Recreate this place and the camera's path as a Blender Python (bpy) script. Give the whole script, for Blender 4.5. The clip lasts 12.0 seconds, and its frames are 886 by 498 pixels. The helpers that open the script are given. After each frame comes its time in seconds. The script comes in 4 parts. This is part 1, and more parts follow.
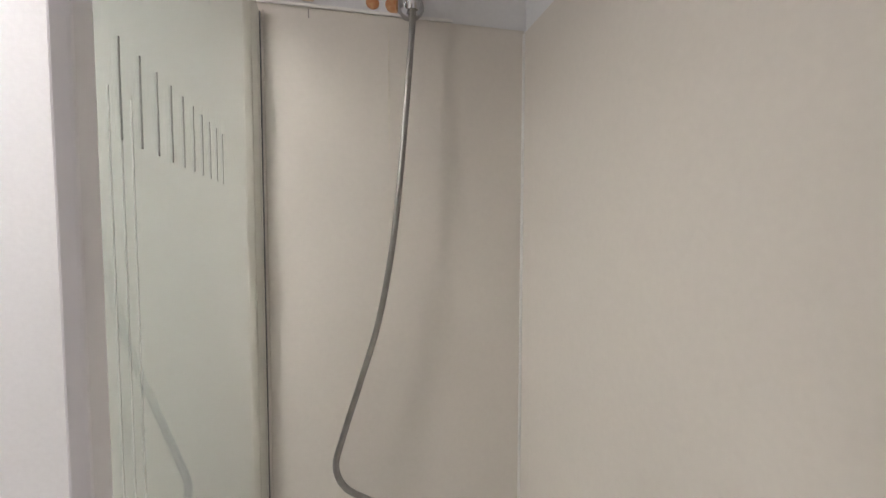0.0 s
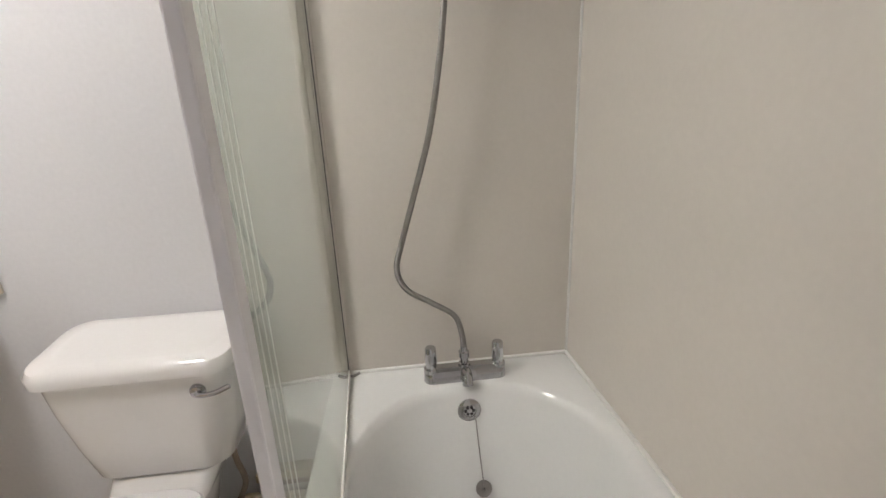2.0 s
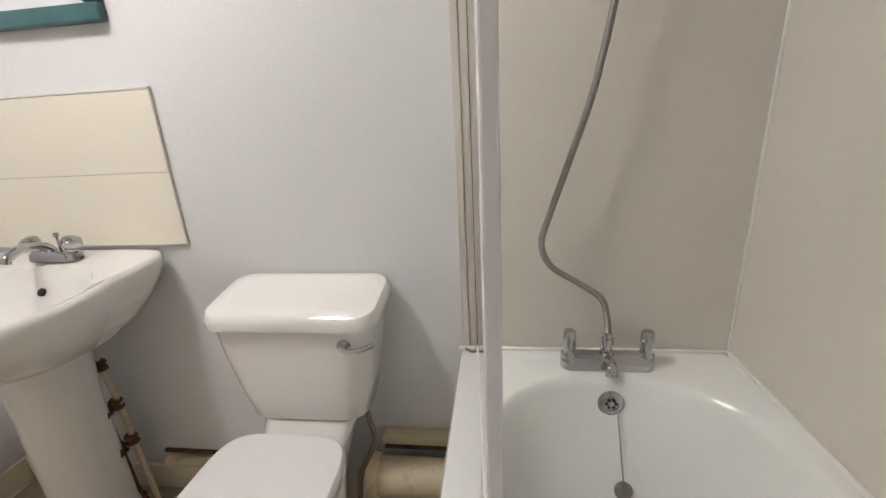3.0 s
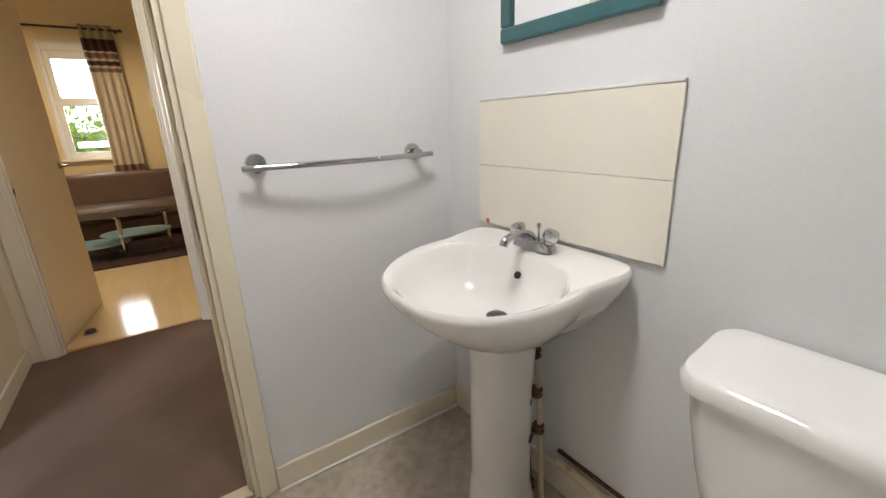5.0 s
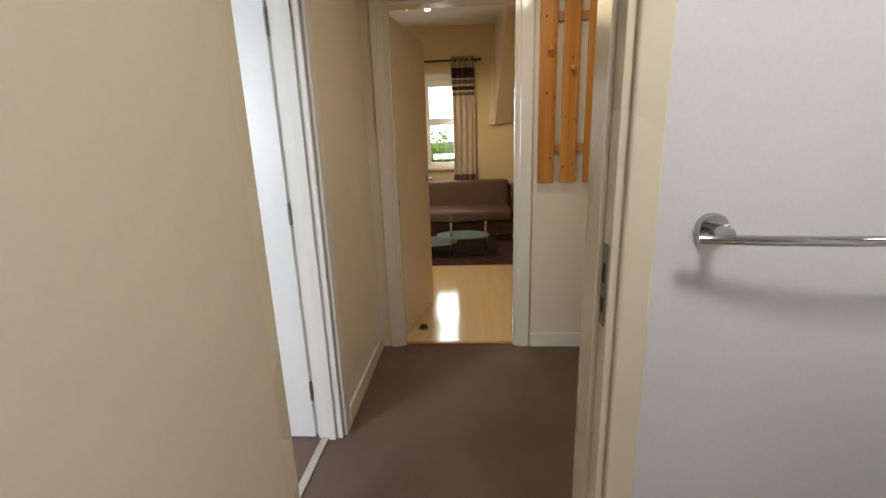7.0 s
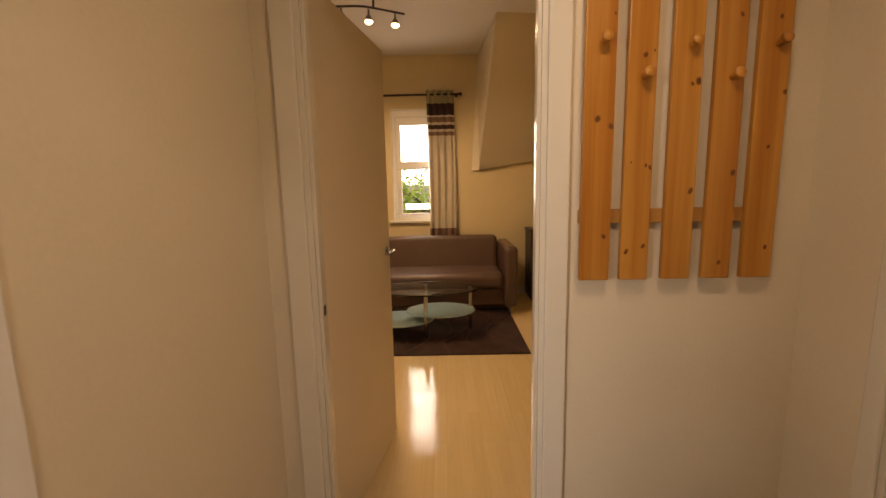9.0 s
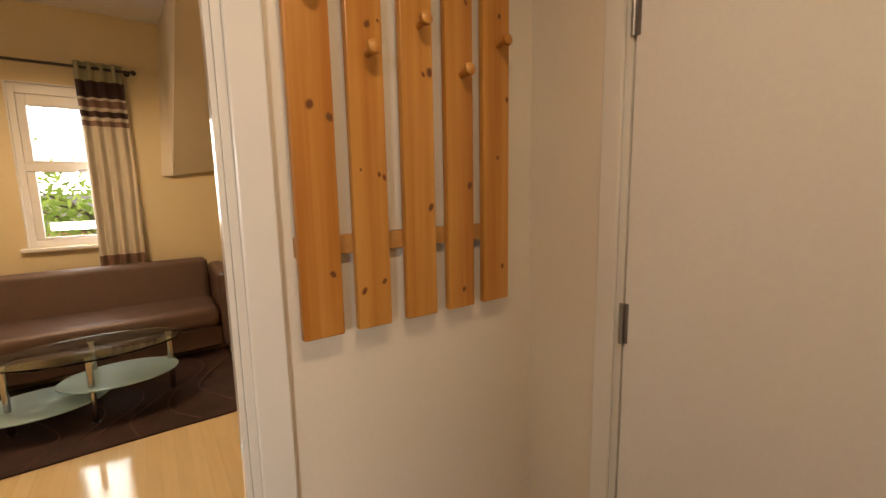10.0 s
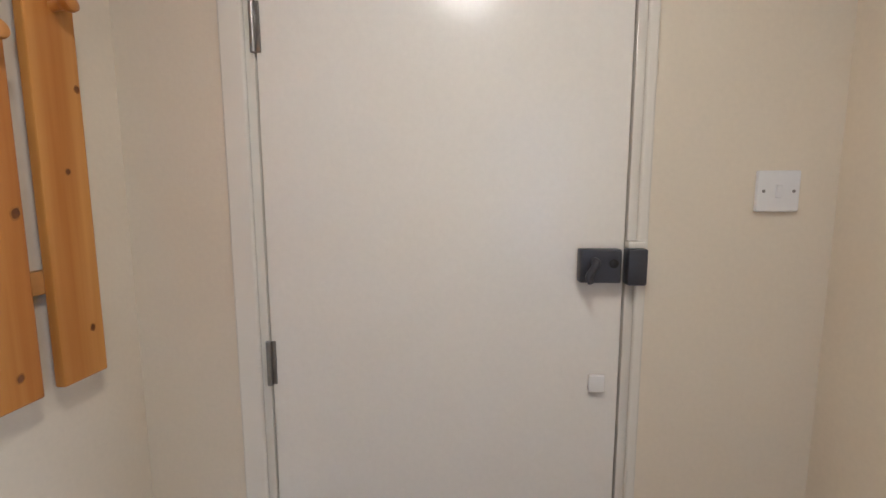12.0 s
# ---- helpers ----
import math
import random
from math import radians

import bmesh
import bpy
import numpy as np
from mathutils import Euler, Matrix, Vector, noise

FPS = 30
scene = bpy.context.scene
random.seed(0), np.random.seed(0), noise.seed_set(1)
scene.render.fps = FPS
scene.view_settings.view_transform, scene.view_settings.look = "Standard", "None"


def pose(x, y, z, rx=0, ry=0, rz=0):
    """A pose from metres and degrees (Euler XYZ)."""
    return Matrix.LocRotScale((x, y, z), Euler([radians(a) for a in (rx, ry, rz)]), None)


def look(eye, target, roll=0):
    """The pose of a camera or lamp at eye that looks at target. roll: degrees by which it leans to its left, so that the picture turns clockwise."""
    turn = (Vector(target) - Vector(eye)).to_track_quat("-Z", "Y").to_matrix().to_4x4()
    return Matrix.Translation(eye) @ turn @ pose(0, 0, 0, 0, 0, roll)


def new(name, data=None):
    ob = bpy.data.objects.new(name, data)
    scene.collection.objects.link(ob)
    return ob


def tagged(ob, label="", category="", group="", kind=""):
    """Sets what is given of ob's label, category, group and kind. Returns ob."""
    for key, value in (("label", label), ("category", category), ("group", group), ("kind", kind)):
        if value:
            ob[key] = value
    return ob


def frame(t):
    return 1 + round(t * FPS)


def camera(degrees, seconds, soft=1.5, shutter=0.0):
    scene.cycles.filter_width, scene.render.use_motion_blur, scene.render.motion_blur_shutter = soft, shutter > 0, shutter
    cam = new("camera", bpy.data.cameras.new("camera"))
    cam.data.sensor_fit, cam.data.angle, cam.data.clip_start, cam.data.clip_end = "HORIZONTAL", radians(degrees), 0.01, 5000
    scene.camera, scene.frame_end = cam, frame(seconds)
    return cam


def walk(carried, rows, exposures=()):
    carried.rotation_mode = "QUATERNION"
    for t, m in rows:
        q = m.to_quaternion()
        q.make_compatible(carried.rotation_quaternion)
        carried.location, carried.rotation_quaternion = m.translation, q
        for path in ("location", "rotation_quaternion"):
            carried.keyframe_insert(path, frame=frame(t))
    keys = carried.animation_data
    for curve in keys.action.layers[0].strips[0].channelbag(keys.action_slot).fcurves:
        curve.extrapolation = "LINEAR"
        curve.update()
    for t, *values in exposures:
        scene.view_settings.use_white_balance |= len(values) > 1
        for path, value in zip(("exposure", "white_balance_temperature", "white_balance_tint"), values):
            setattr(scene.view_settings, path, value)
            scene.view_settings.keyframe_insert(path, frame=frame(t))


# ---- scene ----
cam = camera(93.7, 12.0)
PATH = [
    (0, (1.849, -1.039, 1.444), (2.281, 0.911, 1.337), 0.1),
    (0.5, (1.899, -1.064, 1.4), (2.232, 0.889, 1.125), -0.5),
    (1, (1.852, -1.05, 1.332), (2.241, 0.874, 0.947), -1.8),
    (1.5, (1.834, -1.053, 1.285), (2.165, 0.852, 0.776), -1.9),
    (2, (1.825, -1.065, 1.231), (2.024, 0.842, 0.665), -2.5),
    (2.5, (1.78, -1.05, 1.202), (1.79, 0.856, 0.596), -2.8),
    (3, (1.708, -1.018, 1.185), (1.449, 0.87, 0.578), -3.2),
    (3.2, (1.67, -1.004, 1.185), (1.293, 0.863, 0.577), -3.2),
    (4.8, (1.373, -0.938, 1.211), (-0.111, 0.274, 0.635), -2.1),
    (5, (1.322, -0.946, 1.223), (-0.264, 0.128, 0.647), -2.2),
    (5.5, (1.209, -0.989, 1.246), (-0.57, -0.263, 0.691), -2.0),
    (6, (1.102, -1.047, 1.27), (-0.786, -0.659, 0.734), -1.9),
    (6.5, (0.966, -1.102, 1.284), (-0.965, -0.997, 0.772), -1.8),
    (7, (0.778, -1.142, 1.296), (-1.159, -1.267, 0.813), -1.9),
    (7.2, (0.693, -1.159, 1.305), (-1.241, -1.36, 0.835), -1.8),
    (8.8, (-0.3, -1.16, 1.359), (-2.272, -1.286, 1.053), -1.0),
    (9, (-0.413, -1.157, 1.366), (-2.392, -1.171, 1.073), -1.2),
    (9.5, (-0.682, -1.088, 1.372), (-2.604, -0.61, 1.093), -1.3),
    (10, (-0.838, -0.986, 1.381), (-2.451, 0.164, 1.102), -1.1),
    (10.5, (-0.961, -0.97, 1.422), (-1.914, 0.762, 1.121), -1.2),
    (11, (-0.939, -0.978, 1.413), (-1.405, 0.95, 1.153), -1.2),
    (11.5, (-0.946, -0.989, 1.416), (-1.142, 0.985, 1.165), -0.5),
    (12, (-0.95, -0.926, 1.413), (-1.073, 1.057, 1.181), -0.1),
]
EXPOSURE = [(0, 0.80, 6450, 14), (3, 0.70, 6600, 12), (5, 0.66, 6400, 10), (6.5, 0.38, 6600, 10), (7.2, 0.36, 6500, 10), (8.8, 0.38, 9300, 25), (9.6, 0.5, 8800, 25), (10.2, 0.74, 7200, 17), (11, 1.06, 6000, 12), (12, 1.18, 5200, 12)]
walk(cam, [(t, look(eye, target, roll)) for t, eye, target, roll in PATH], EXPOSURE)

# ---- world, sun and lamps ----
world = bpy.data.worlds.new("world")
scene.world = world
world.use_nodes = True
wn = world.node_tree
sky = wn.nodes.new("ShaderNodeTexSky")
sky.sky_type = "NISHITA"
sky.sun_disc = False
sky.sun_elevation, sky.sun_rotation = radians(40), radians(126)
wn.links.new(sky.outputs["Color"], wn.nodes["Background"].inputs["Color"])
wn.nodes["Background"].inputs["Strength"].default_value = 0.14


def lamp(name, kind, energy, colour, m, size=0.1, size_y=None):
    data = bpy.data.lights.new(name, kind)
    data.energy, data.color = energy, colour
    if kind == "AREA":
        data.shape = "RECTANGLE" if size_y else "DISK"
        data.size, data.size_y = size, size_y or size
    elif kind == "SUN":
        data.angle = size
    else:
        data.shadow_soft_size = size
    if kind == "SPOT":
        data.spot_size, data.spot_blend = radians(172), 0.7
    ob = new(name, data)
    ob.matrix_world = m
    return ob


sun_dir = Vector((-0.62, 0.45, -0.64))
lamp("sun", "SUN", 5.0, (1.0, 0.95, 0.86), look((0, 0, 20), Vector((0, 0, 20)) + sun_dir), radians(0.6))
# bathroom, hall and living room ceiling fittings
lamp("bathroom_lamp", "AREA", 10.5, (1.0, 0.965, 0.94), pose(0.76, -0.68, 2.268), 0.32)
lamp("hall_lamp", "AREA", 4.4, (1.0, 0.84, 0.63), pose(-0.95, -0.80, 2.268), 0.24)
# sky light coming in at the bedroom window
lamp("bedroom_window_light", "AREA", 46.0, (0.88, 0.95, 1.0), look((1.60, -3.70, 1.55), (0.0, -3.3, 1.3)), 0.8, 1.1)
# sky light coming in at the living room window
lamp("living_window_light", "AREA", 5.5, (0.92, 0.97, 1.0), look((-5.62, -1.45, 1.6), (-3.0, -1.45, 1.3)), 0.4, 1.0)

# ---- materials ----


def material(name, colour, rough=0.5, metal=0.0, vary=0.06, scale=6.0, fine=90.0, bump=0.0, bump_scale=120.0,
             colour2=None, coat=0.0, rand=0.0, stain=0.0, stain_colour=(0.3, 0.22, 0.14)):
    """A painted or plain surface: two scales of mottling, fine relief and optional stains."""
    mat = bpy.data.materials.new(name)
    mat.use_nodes = True
    nt = mat.node_tree
    bsdf = nt.nodes["Principled BSDF"]
    tc = nt.nodes.new("ShaderNodeTexCoord")
    n1 = nt.nodes.new("ShaderNodeTexNoise")
    n1.inputs["Scale"].default_value, n1.inputs["Detail"].default_value = scale, 4
    n2 = nt.nodes.new("ShaderNodeTexNoise")
    n2.inputs["Scale"].default_value, n2.inputs["Detail"].default_value = fine, 2
    for n in (n1, n2):
        nt.links.new(tc.outputs["Object"], n.inputs["Vector"])
    add = nt.nodes.new("ShaderNodeMath")
    add.operation = "ADD"
    nt.links.new(n1.outputs["Fac"], add.inputs[0])
    nt.links.new(n2.outputs["Fac"], add.inputs[1])
    ramp = nt.nodes.new("ShaderNodeMapRange")
    ramp.inputs["From Min"].default_value, ramp.inputs["From Max"].default_value = 0.6, 1.4
    nt.links.new(add.outputs[0], ramp.inputs["Value"])
    mix = nt.nodes.new("ShaderNodeMix")
    mix.data_type = "RGBA"
    c2 = colour2 or tuple(c * (1 - vary) for c in colour)
    mix.inputs["A"].default_value = (*colour, 1)
    mix.inputs["B"].default_value = (*c2, 1)
    nt.links.new(ramp.outputs["Result"], mix.inputs["Factor"])
    out = mix.outputs["Result"]
    if stain:
        n3 = nt.nodes.new("ShaderNodeTexNoise")
        n3.inputs["Scale"].default_value, n3.inputs["Detail"].default_value = scale * 2.3, 6
        nt.links.new(tc.outputs["Object"], n3.inputs["Vector"])
        r3 = nt.nodes.new("ShaderNodeMapRange")
        r3.inputs["From Min"].default_value, r3.inputs["From Max"].default_value = 0.56, 0.72
        r3.inputs["To Max"].default_value = stain
        nt.links.new(n3.outputs["Fac"], r3.inputs["Value"])
        m3 = nt.nodes.new("ShaderNodeMix")
        m3.data_type = "RGBA"
        nt.links.new(r3.outputs["Result"], m3.inputs["Factor"])
        nt.links.new(out, m3.inputs["A"])
        m3.inputs["B"].default_value = (*stain_colour, 1)
        out = m3.outputs["Result"]
    if rand:
        info = nt.nodes.new("ShaderNodeObjectInfo")
        hsv = nt.nodes.new("ShaderNodeHueSaturation")
        mr = nt.nodes.new("ShaderNodeMapRange")
        mr.inputs["To Min"].default_value, mr.inputs["To Max"].default_value = 1 - rand, 1 + rand
        nt.links.new(info.outputs["Random"], mr.inputs["Value"])
        nt.links.new(mr.outputs["Result"], hsv.inputs["Value"])
        nt.links.new(out, hsv.inputs["Color"])
        out = hsv.outputs["Color"]
    nt.links.new(out, bsdf.inputs["Base Color"])
    rr = nt.nodes.new("ShaderNodeMapRange")
    rr.inputs["To Min"].default_value, rr.inputs["To Max"].default_value = max(0.02, rough * 0.85), min(1, rough * 1.15)
    nt.links.new(n1.outputs["Fac"], rr.inputs["Value"])
    nt.links.new(rr.outputs["Result"], bsdf.inputs["Roughness"])
    bsdf.inputs["Metallic"].default_value = metal
    bsdf.inputs["Coat Weight"].default_value = coat
    bsdf.inputs["Coat Roughness"].default_value = 0.08
    if bump:
        n4 = nt.nodes.new("ShaderNodeTexNoise")
        n4.inputs["Scale"].default_value, n4.inputs["Detail"].default_value = bump_scale, 5
        nt.links.new(tc.outputs["Object"], n4.inputs["Vector"])
        b = nt.nodes.new("ShaderNodeBump")
        b.inputs["Strength"].default_value, b.inputs["Distance"].default_value = bump, 0.004
        nt.links.new(n4.outputs["Fac"], b.inputs["Height"])
        nt.links.new(b.outputs["Normal"], bsdf.inputs["Normal"])
    return mat


def glass(name, colour, rough=0.0):
    mat = bpy.data.materials.new(name)
    mat.use_nodes = True
    b = mat.node_tree.nodes["Principled BSDF"]
    b.inputs["Base Color"].default_value = (*colour, 1)
    b.inputs["Transmission Weight"].default_value = 1.0
    b.inputs["Roughness"].default_value = rough
    b.inputs["IOR"].default_value = 1.45
    return mat


def glow(name, colour, strength):
    mat = bpy.data.materials.new(name)
    mat.use_nodes = True
    b = mat.node_tree.nodes["Principled BSDF"]
    b.inputs["Base Color"].default_value = (*colour, 1)
    b.inputs["Emission Color"].default_value = (*colour, 1)
    b.inputs["Emission Strength"].default_value = strength
    return mat


def pine_material():
    """Varnished pine: long vertical grain and growth bands; every board differs."""
    mat = bpy.data.materials.new("pine")
    mat.use_nodes = True
    nt = mat.node_tree
    bsdf = nt.nodes["Principled BSDF"]
    tc = nt.nodes.new("ShaderNodeTexCoord")
    info = nt.nodes.new("ShaderNodeObjectInfo")
    shift = nt.nodes.new("ShaderNodeVectorMath")
    shift.operation = "SCALE"
    shift.inputs[0].default_value = (3.1, 7.7, 5.3)
    nt.links.new(info.outputs["Random"], shift.inputs["Scale"])
    add = nt.nodes.new("ShaderNodeVectorMath")
    nt.links.new(tc.outputs["Object"], add.inputs[0])
    nt.links.new(shift.outputs["Vector"], add.inputs[1])

    def mapped(s):
        m = nt.nodes.new("ShaderNodeMapping")
        m.inputs["Scale"].default_value = s
        nt.links.new(add.outputs["Vector"], m.inputs["Vector"])
        return m.outputs["Vector"]

    grain = nt.nodes.new("ShaderNodeTexNoise")
    grain.inputs["Scale"].default_value, grain.inputs["Detail"].default_value = 1.0, 5
    nt.links.new(mapped((60, 60, 1.6)), grain.inputs["Vector"])
    broad = nt.nodes.new("ShaderNodeTexNoise")
    broad.inputs["Scale"].default_value, broad.inputs["Detail"].default_value = 1.0, 3
    nt.links.new(mapped((16, 16, 0.7)), broad.inputs["Vector"])
    ramp = nt.nodes.new("ShaderNodeValToRGB")
    ramp.color_ramp.elements[0].position, ramp.color_ramp.elements[0].color = 0.36, (0.40, 0.140, 0.020, 1)
    ramp.color_ramp.elements[1].position, ramp.color_ramp.elements[1].color = 0.64, (0.58, 0.275, 0.062, 1)
    mixg = nt.nodes.new("ShaderNodeMix")
    mixg.inputs["Factor"].default_value = 0.28
    nt.links.new(broad.outputs["Fac"], mixg.inputs["A"])
    nt.links.new(grain.outputs["Fac"], mixg.inputs["B"])
    nt.links.new(mixg.outputs["Result"], ramp.inputs["Fac"])
    nt.links.new(ramp.outputs["Color"], bsdf.inputs["Base Color"])
    bsdf.inputs["Roughness"].default_value = 0.38
    b = nt.nodes.new("ShaderNodeBump")
    b.inputs["Strength"].default_value, b.inputs["Distance"].default_value = 0.12, 0.002
    nt.links.new(grain.outputs["Fac"], b.inputs["Height"])
    nt.links.new(b.outputs["Normal"], bsdf.inputs["Normal"])
    return mat


def laminate_material():
    mat = bpy.data.materials.new("laminate")
    mat.use_nodes = True
    nt = mat.node_tree
    bsdf = nt.nodes["Principled BSDF"]
    tc = nt.nodes.new("ShaderNodeTexCoord")
    br = nt.nodes.new("ShaderNodeTexBrick")
    br.inputs["Scale"].default_value = 1.0
    br.inputs["Brick Width"].default_value, br.inputs["Row Height"].default_value = 0.62, 0.065
    br.inputs["Mortar Size"].default_value = 0.0008
    br.inputs["Color1"].default_value = (0.74, 0.57, 0.33, 1)
    br.inputs["Color2"].default_value = (0.78, 0.62, 0.38, 1)
    br.inputs["Mortar"].default_value = (0.68, 0.51, 0.29, 1)
    nt.links.new(tc.outputs["Object"], br.inputs["Vector"])
    m = nt.nodes.new("ShaderNodeMapping")
    m.inputs["Scale"].default_value = (3, 60, 3)
    nt.links.new(tc.outputs["Object"], m.inputs["Vector"])
    n = nt.nodes.new("ShaderNodeTexNoise")
    n.inputs["Scale"].default_value, n.inputs["Detail"].default_value = 1, 5
    nt.links.new(m.outputs["Vector"], n.inputs["Vector"])
    hsv = nt.nodes.new("ShaderNodeHueSaturation")
    mr = nt.nodes.new("ShaderNodeMapRange")
    mr.inputs["To Min"].default_value, mr.inputs["To Max"].default_value = 0.92, 1.08
    nt.links.new(n.outputs["Fac"], mr.inputs["Value"])
    nt.links.new(mr.outputs["Result"], hsv.inputs["Value"])
    nt.links.new(br.outputs["Color"], hsv.inputs["Color"])
    nt.links.new(hsv.outputs["Color"], bsdf.inputs["Base Color"])
    bsdf.inputs["Roughness"].default_value = 0.10
    wave = nt.nodes.new("ShaderNodeTexNoise")
    wave.inputs["Scale"].default_value, wave.inputs["Detail"].default_value = 7.0, 1
    nt.links.new(tc.outputs["Object"], wave.inputs["Vector"])
    b = nt.nodes.new("ShaderNodeBump")
    b.inputs["Strength"].default_value, b.inputs["Distance"].default_value = 0.25, 0.004
    nt.links.new(wave.outputs["Fac"], b.inputs["Height"])
    nt.links.new(b.outputs["Normal"], bsdf.inputs["Normal"])
    return mat


M_BATH_WALL = material("bathroom_paint", (0.74, 0.74, 0.75), 0.55, vary=0.07, scale=3.0, bump=0.12, bump_scale=60)
M_PANEL = material("shower_panel", (0.65, 0.605, 0.55), 0.34, vary=0.05, scale=2.5, bump=0.05, bump_scale=40)
M_HALL_WALL = material("magnolia_paint", (0.75, 0.668, 0.535), 0.5, vary=0.06, scale=2.6, bump=0.12, bump_scale=70)
M_LIVING_WALL = material("yellow_cream_paint", (0.74, 0.62, 0.40), 0.6, vary=0.06, scale=2.5, bump=0.12, bump_scale=70)
M_CEILING = material("ceiling_paint", (0.78, 0.77, 0.75), 0.7, vary=0.05, scale=3.0, bump=0.2, bump_scale=50)
M_WHITE_GLOSS = material("white_gloss_paint", (0.78, 0.77, 0.75), 0.26, vary=0.03, scale=0.9, fine=14)
M_CREAM_GLOSS = material("cream_gloss_paint", (0.75, 0.68, 0.53), 0.28, vary=0.03, scale=0.9, fine=14)
M_FRAME_GLOSS = material("aged_white_paint", (0.75, 0.71, 0.63), 0.14, vary=0.03, scale=0.9, fine=14)
M_DOOR_CREAM = material("cream_door_paint", (0.71, 0.61, 0.485), 0.42, vary=0.05, scale=3, bump=0.07, bump_scale=45)
M_DOOR_ENTRY = material("entrance_door_paint", (0.80, 0.76, 0.69), 0.20, vary=0.05, scale=3, bump=0.09, bump_scale=55)
M_DOOR_WHITE = material("white_door_paint", (0.82, 0.82, 0.82), 0.3, vary=0.04, scale=3, bump=0.05, bump_scale=45)
M_CERAMIC = material("white_ceramic", (0.80, 0.785, 0.76), 0.09, vary=0.03, scale=4, coat=0.4)
M_BATH = material("white_acrylic", (0.74, 0.74, 0.725), 0.16, vary=0.04, scale=3, coat=0.3)
M_PLASTIC = material("white_plastic", (0.76, 0.75, 0.74), 0.3, vary=0.03, scale=8)
M_SCREEN_FRAME = material("white_screen_profile", (0.86, 0.86, 0.90), 0.25, vary=0.03, scale=6)
M_CHROME = material("chrome", (0.50, 0.50, 0.51), 0.10, metal=1.0, vary=0.06, scale=20)
M_STEEL = material("dull_steel", (0.33, 0.315, 0.30), 0.32, metal=1.0, vary=0.2, scale=30)
M_DARK_METAL = material("dark_lock_enamel", (0.045, 0.045, 0.055), 0.32, vary=0.2, scale=30)
# black parts, and the shade of holes that aren't cut
M_BLACK = material("flat_black", (0.01, 0.01, 0.01), 0.6, vary=0.1)
M_TILE = material("cream_tile_glaze", (0.80, 0.755, 0.65), 0.22, vary=0.04, scale=5, rand=0.02)
M_GROUT = material("grey_grout", (0.72, 0.67, 0.57), 0.8, vary=0.2, scale=30)
M_SEAL = material("white_sealant", (0.78, 0.77, 0.74), 0.35, vary=0.06, scale=20)
M_DARK_STEEL = material("dark_waste_metal", (0.16, 0.16, 0.16), 0.3, metal=1.0, vary=0.2, scale=30)
M_TEAL = material("teal_frame_paint", (0.045, 0.135, 0.145), 0.32, vary=0.25, scale=14, bump=0.1, bump_scale=60)
M_PIPE = material("cream_pipe_paint", (0.66, 0.56, 0.38), 0.35, vary=0.12, scale=9, stain=0.5, stain_colour=(0.22, 0.12, 0.05))
M_RUST = material("rusty_pipe", (0.20, 0.09, 0.04), 0.75, vary=0.5, scale=40, colour2=(0.03, 0.02, 0.015), bump=0.6, bump_scale=150)
M_COPPER_GREY = material("flexible_pipe_braid", (0.30, 0.24, 0.19), 0.5, metal=0.4, vary=0.3, scale=60)
M_VINYL = material("grey_beige_vinyl", (0.56, 0.50, 0.41), 0.30, vary=0.2, scale=6, fine=26.0, colour2=(0.32, 0.265, 0.19), bump=0.06)
M_CARPET = material("brown_carpet", (0.215, 0.145, 0.115), 0.95, vary=0.25, scale=3.0, fine=420, colour2=(0.135, 0.085, 0.066), bump=0.9, bump_scale=520)
M_BRASS_STRIP = material("threshold_strip_metal", (0.66, 0.62, 0.55), 0.3, metal=0.8, vary=0.1, scale=20)
M_LAMINATE = laminate_material()
M_PINE = pine_material()
M_KNOT = material("pine_knot", (0.085, 0.022, 0.006), 0.42, vary=0.5, scale=120, colour2=(0.20, 0.065, 0.015))
M_KNOT_HALO = material("pine_knot_halo", (0.40, 0.155, 0.028), 0.4, vary=0.3, scale=90)
M_BATTEN = material("pine_batten", (0.52, 0.25, 0.07), 0.45, vary=0.25, scale=12, bump=0.1)
M_GLASS_GREEN = glass("green_tinted_glass", (0.78, 0.85, 0.77))
M_GLASS_GREEN.node_tree.nodes["Principled BSDF"].inputs["IOR"].default_value = 1.62
M_GLASS_CLEAR = glass("window_glass", (0.97, 0.98, 0.98))
M_GLASS_TABLE = glass("table_glass", (0.72, 0.90, 0.88))
M_PRINT = material("screen_print_lines", (0.42, 0.43, 0.40), 0.4, vary=0.1)
M_PRINT_PALE = material("pale_print_lines", (0.70, 0.73, 0.68), 0.4, vary=0.1)
M_MIRROR = material("mirror_silver", (0.90, 0.91, 0.91), 0.02, metal=1.0, vary=0.0)
M_LEATHER = material("brown_leather", (0.135, 0.082, 0.067), 0.36, vary=0.25, scale=6, bump=0.25, bump_scale=180)
M_RUG = material("dark_brown_rug", (0.060, 0.024, 0.020), 0.85, vary=0.5, scale=7, fine=200, colour2=(0.026, 0.013, 0.013), bump=0.8, bump_scale=300)
M_RUG_WAVE = material("rug_wave_pile", (0.105, 0.050, 0.042), 0.8, vary=0.3, scale=40, bump=0.6, bump_scale=300)
M_CURTAIN = material("beige_curtain_cloth", (0.62, 0.56, 0.46), 0.85, vary=0.12, scale=9, fine=300, bump=0.3, bump_scale=400)
M_CURTAIN_HEAD = material("olive_curtain_cloth", (0.36, 0.33, 0.21), 0.8, vary=0.12, scale=9, fine=300, bump=0.3, bump_scale=400)
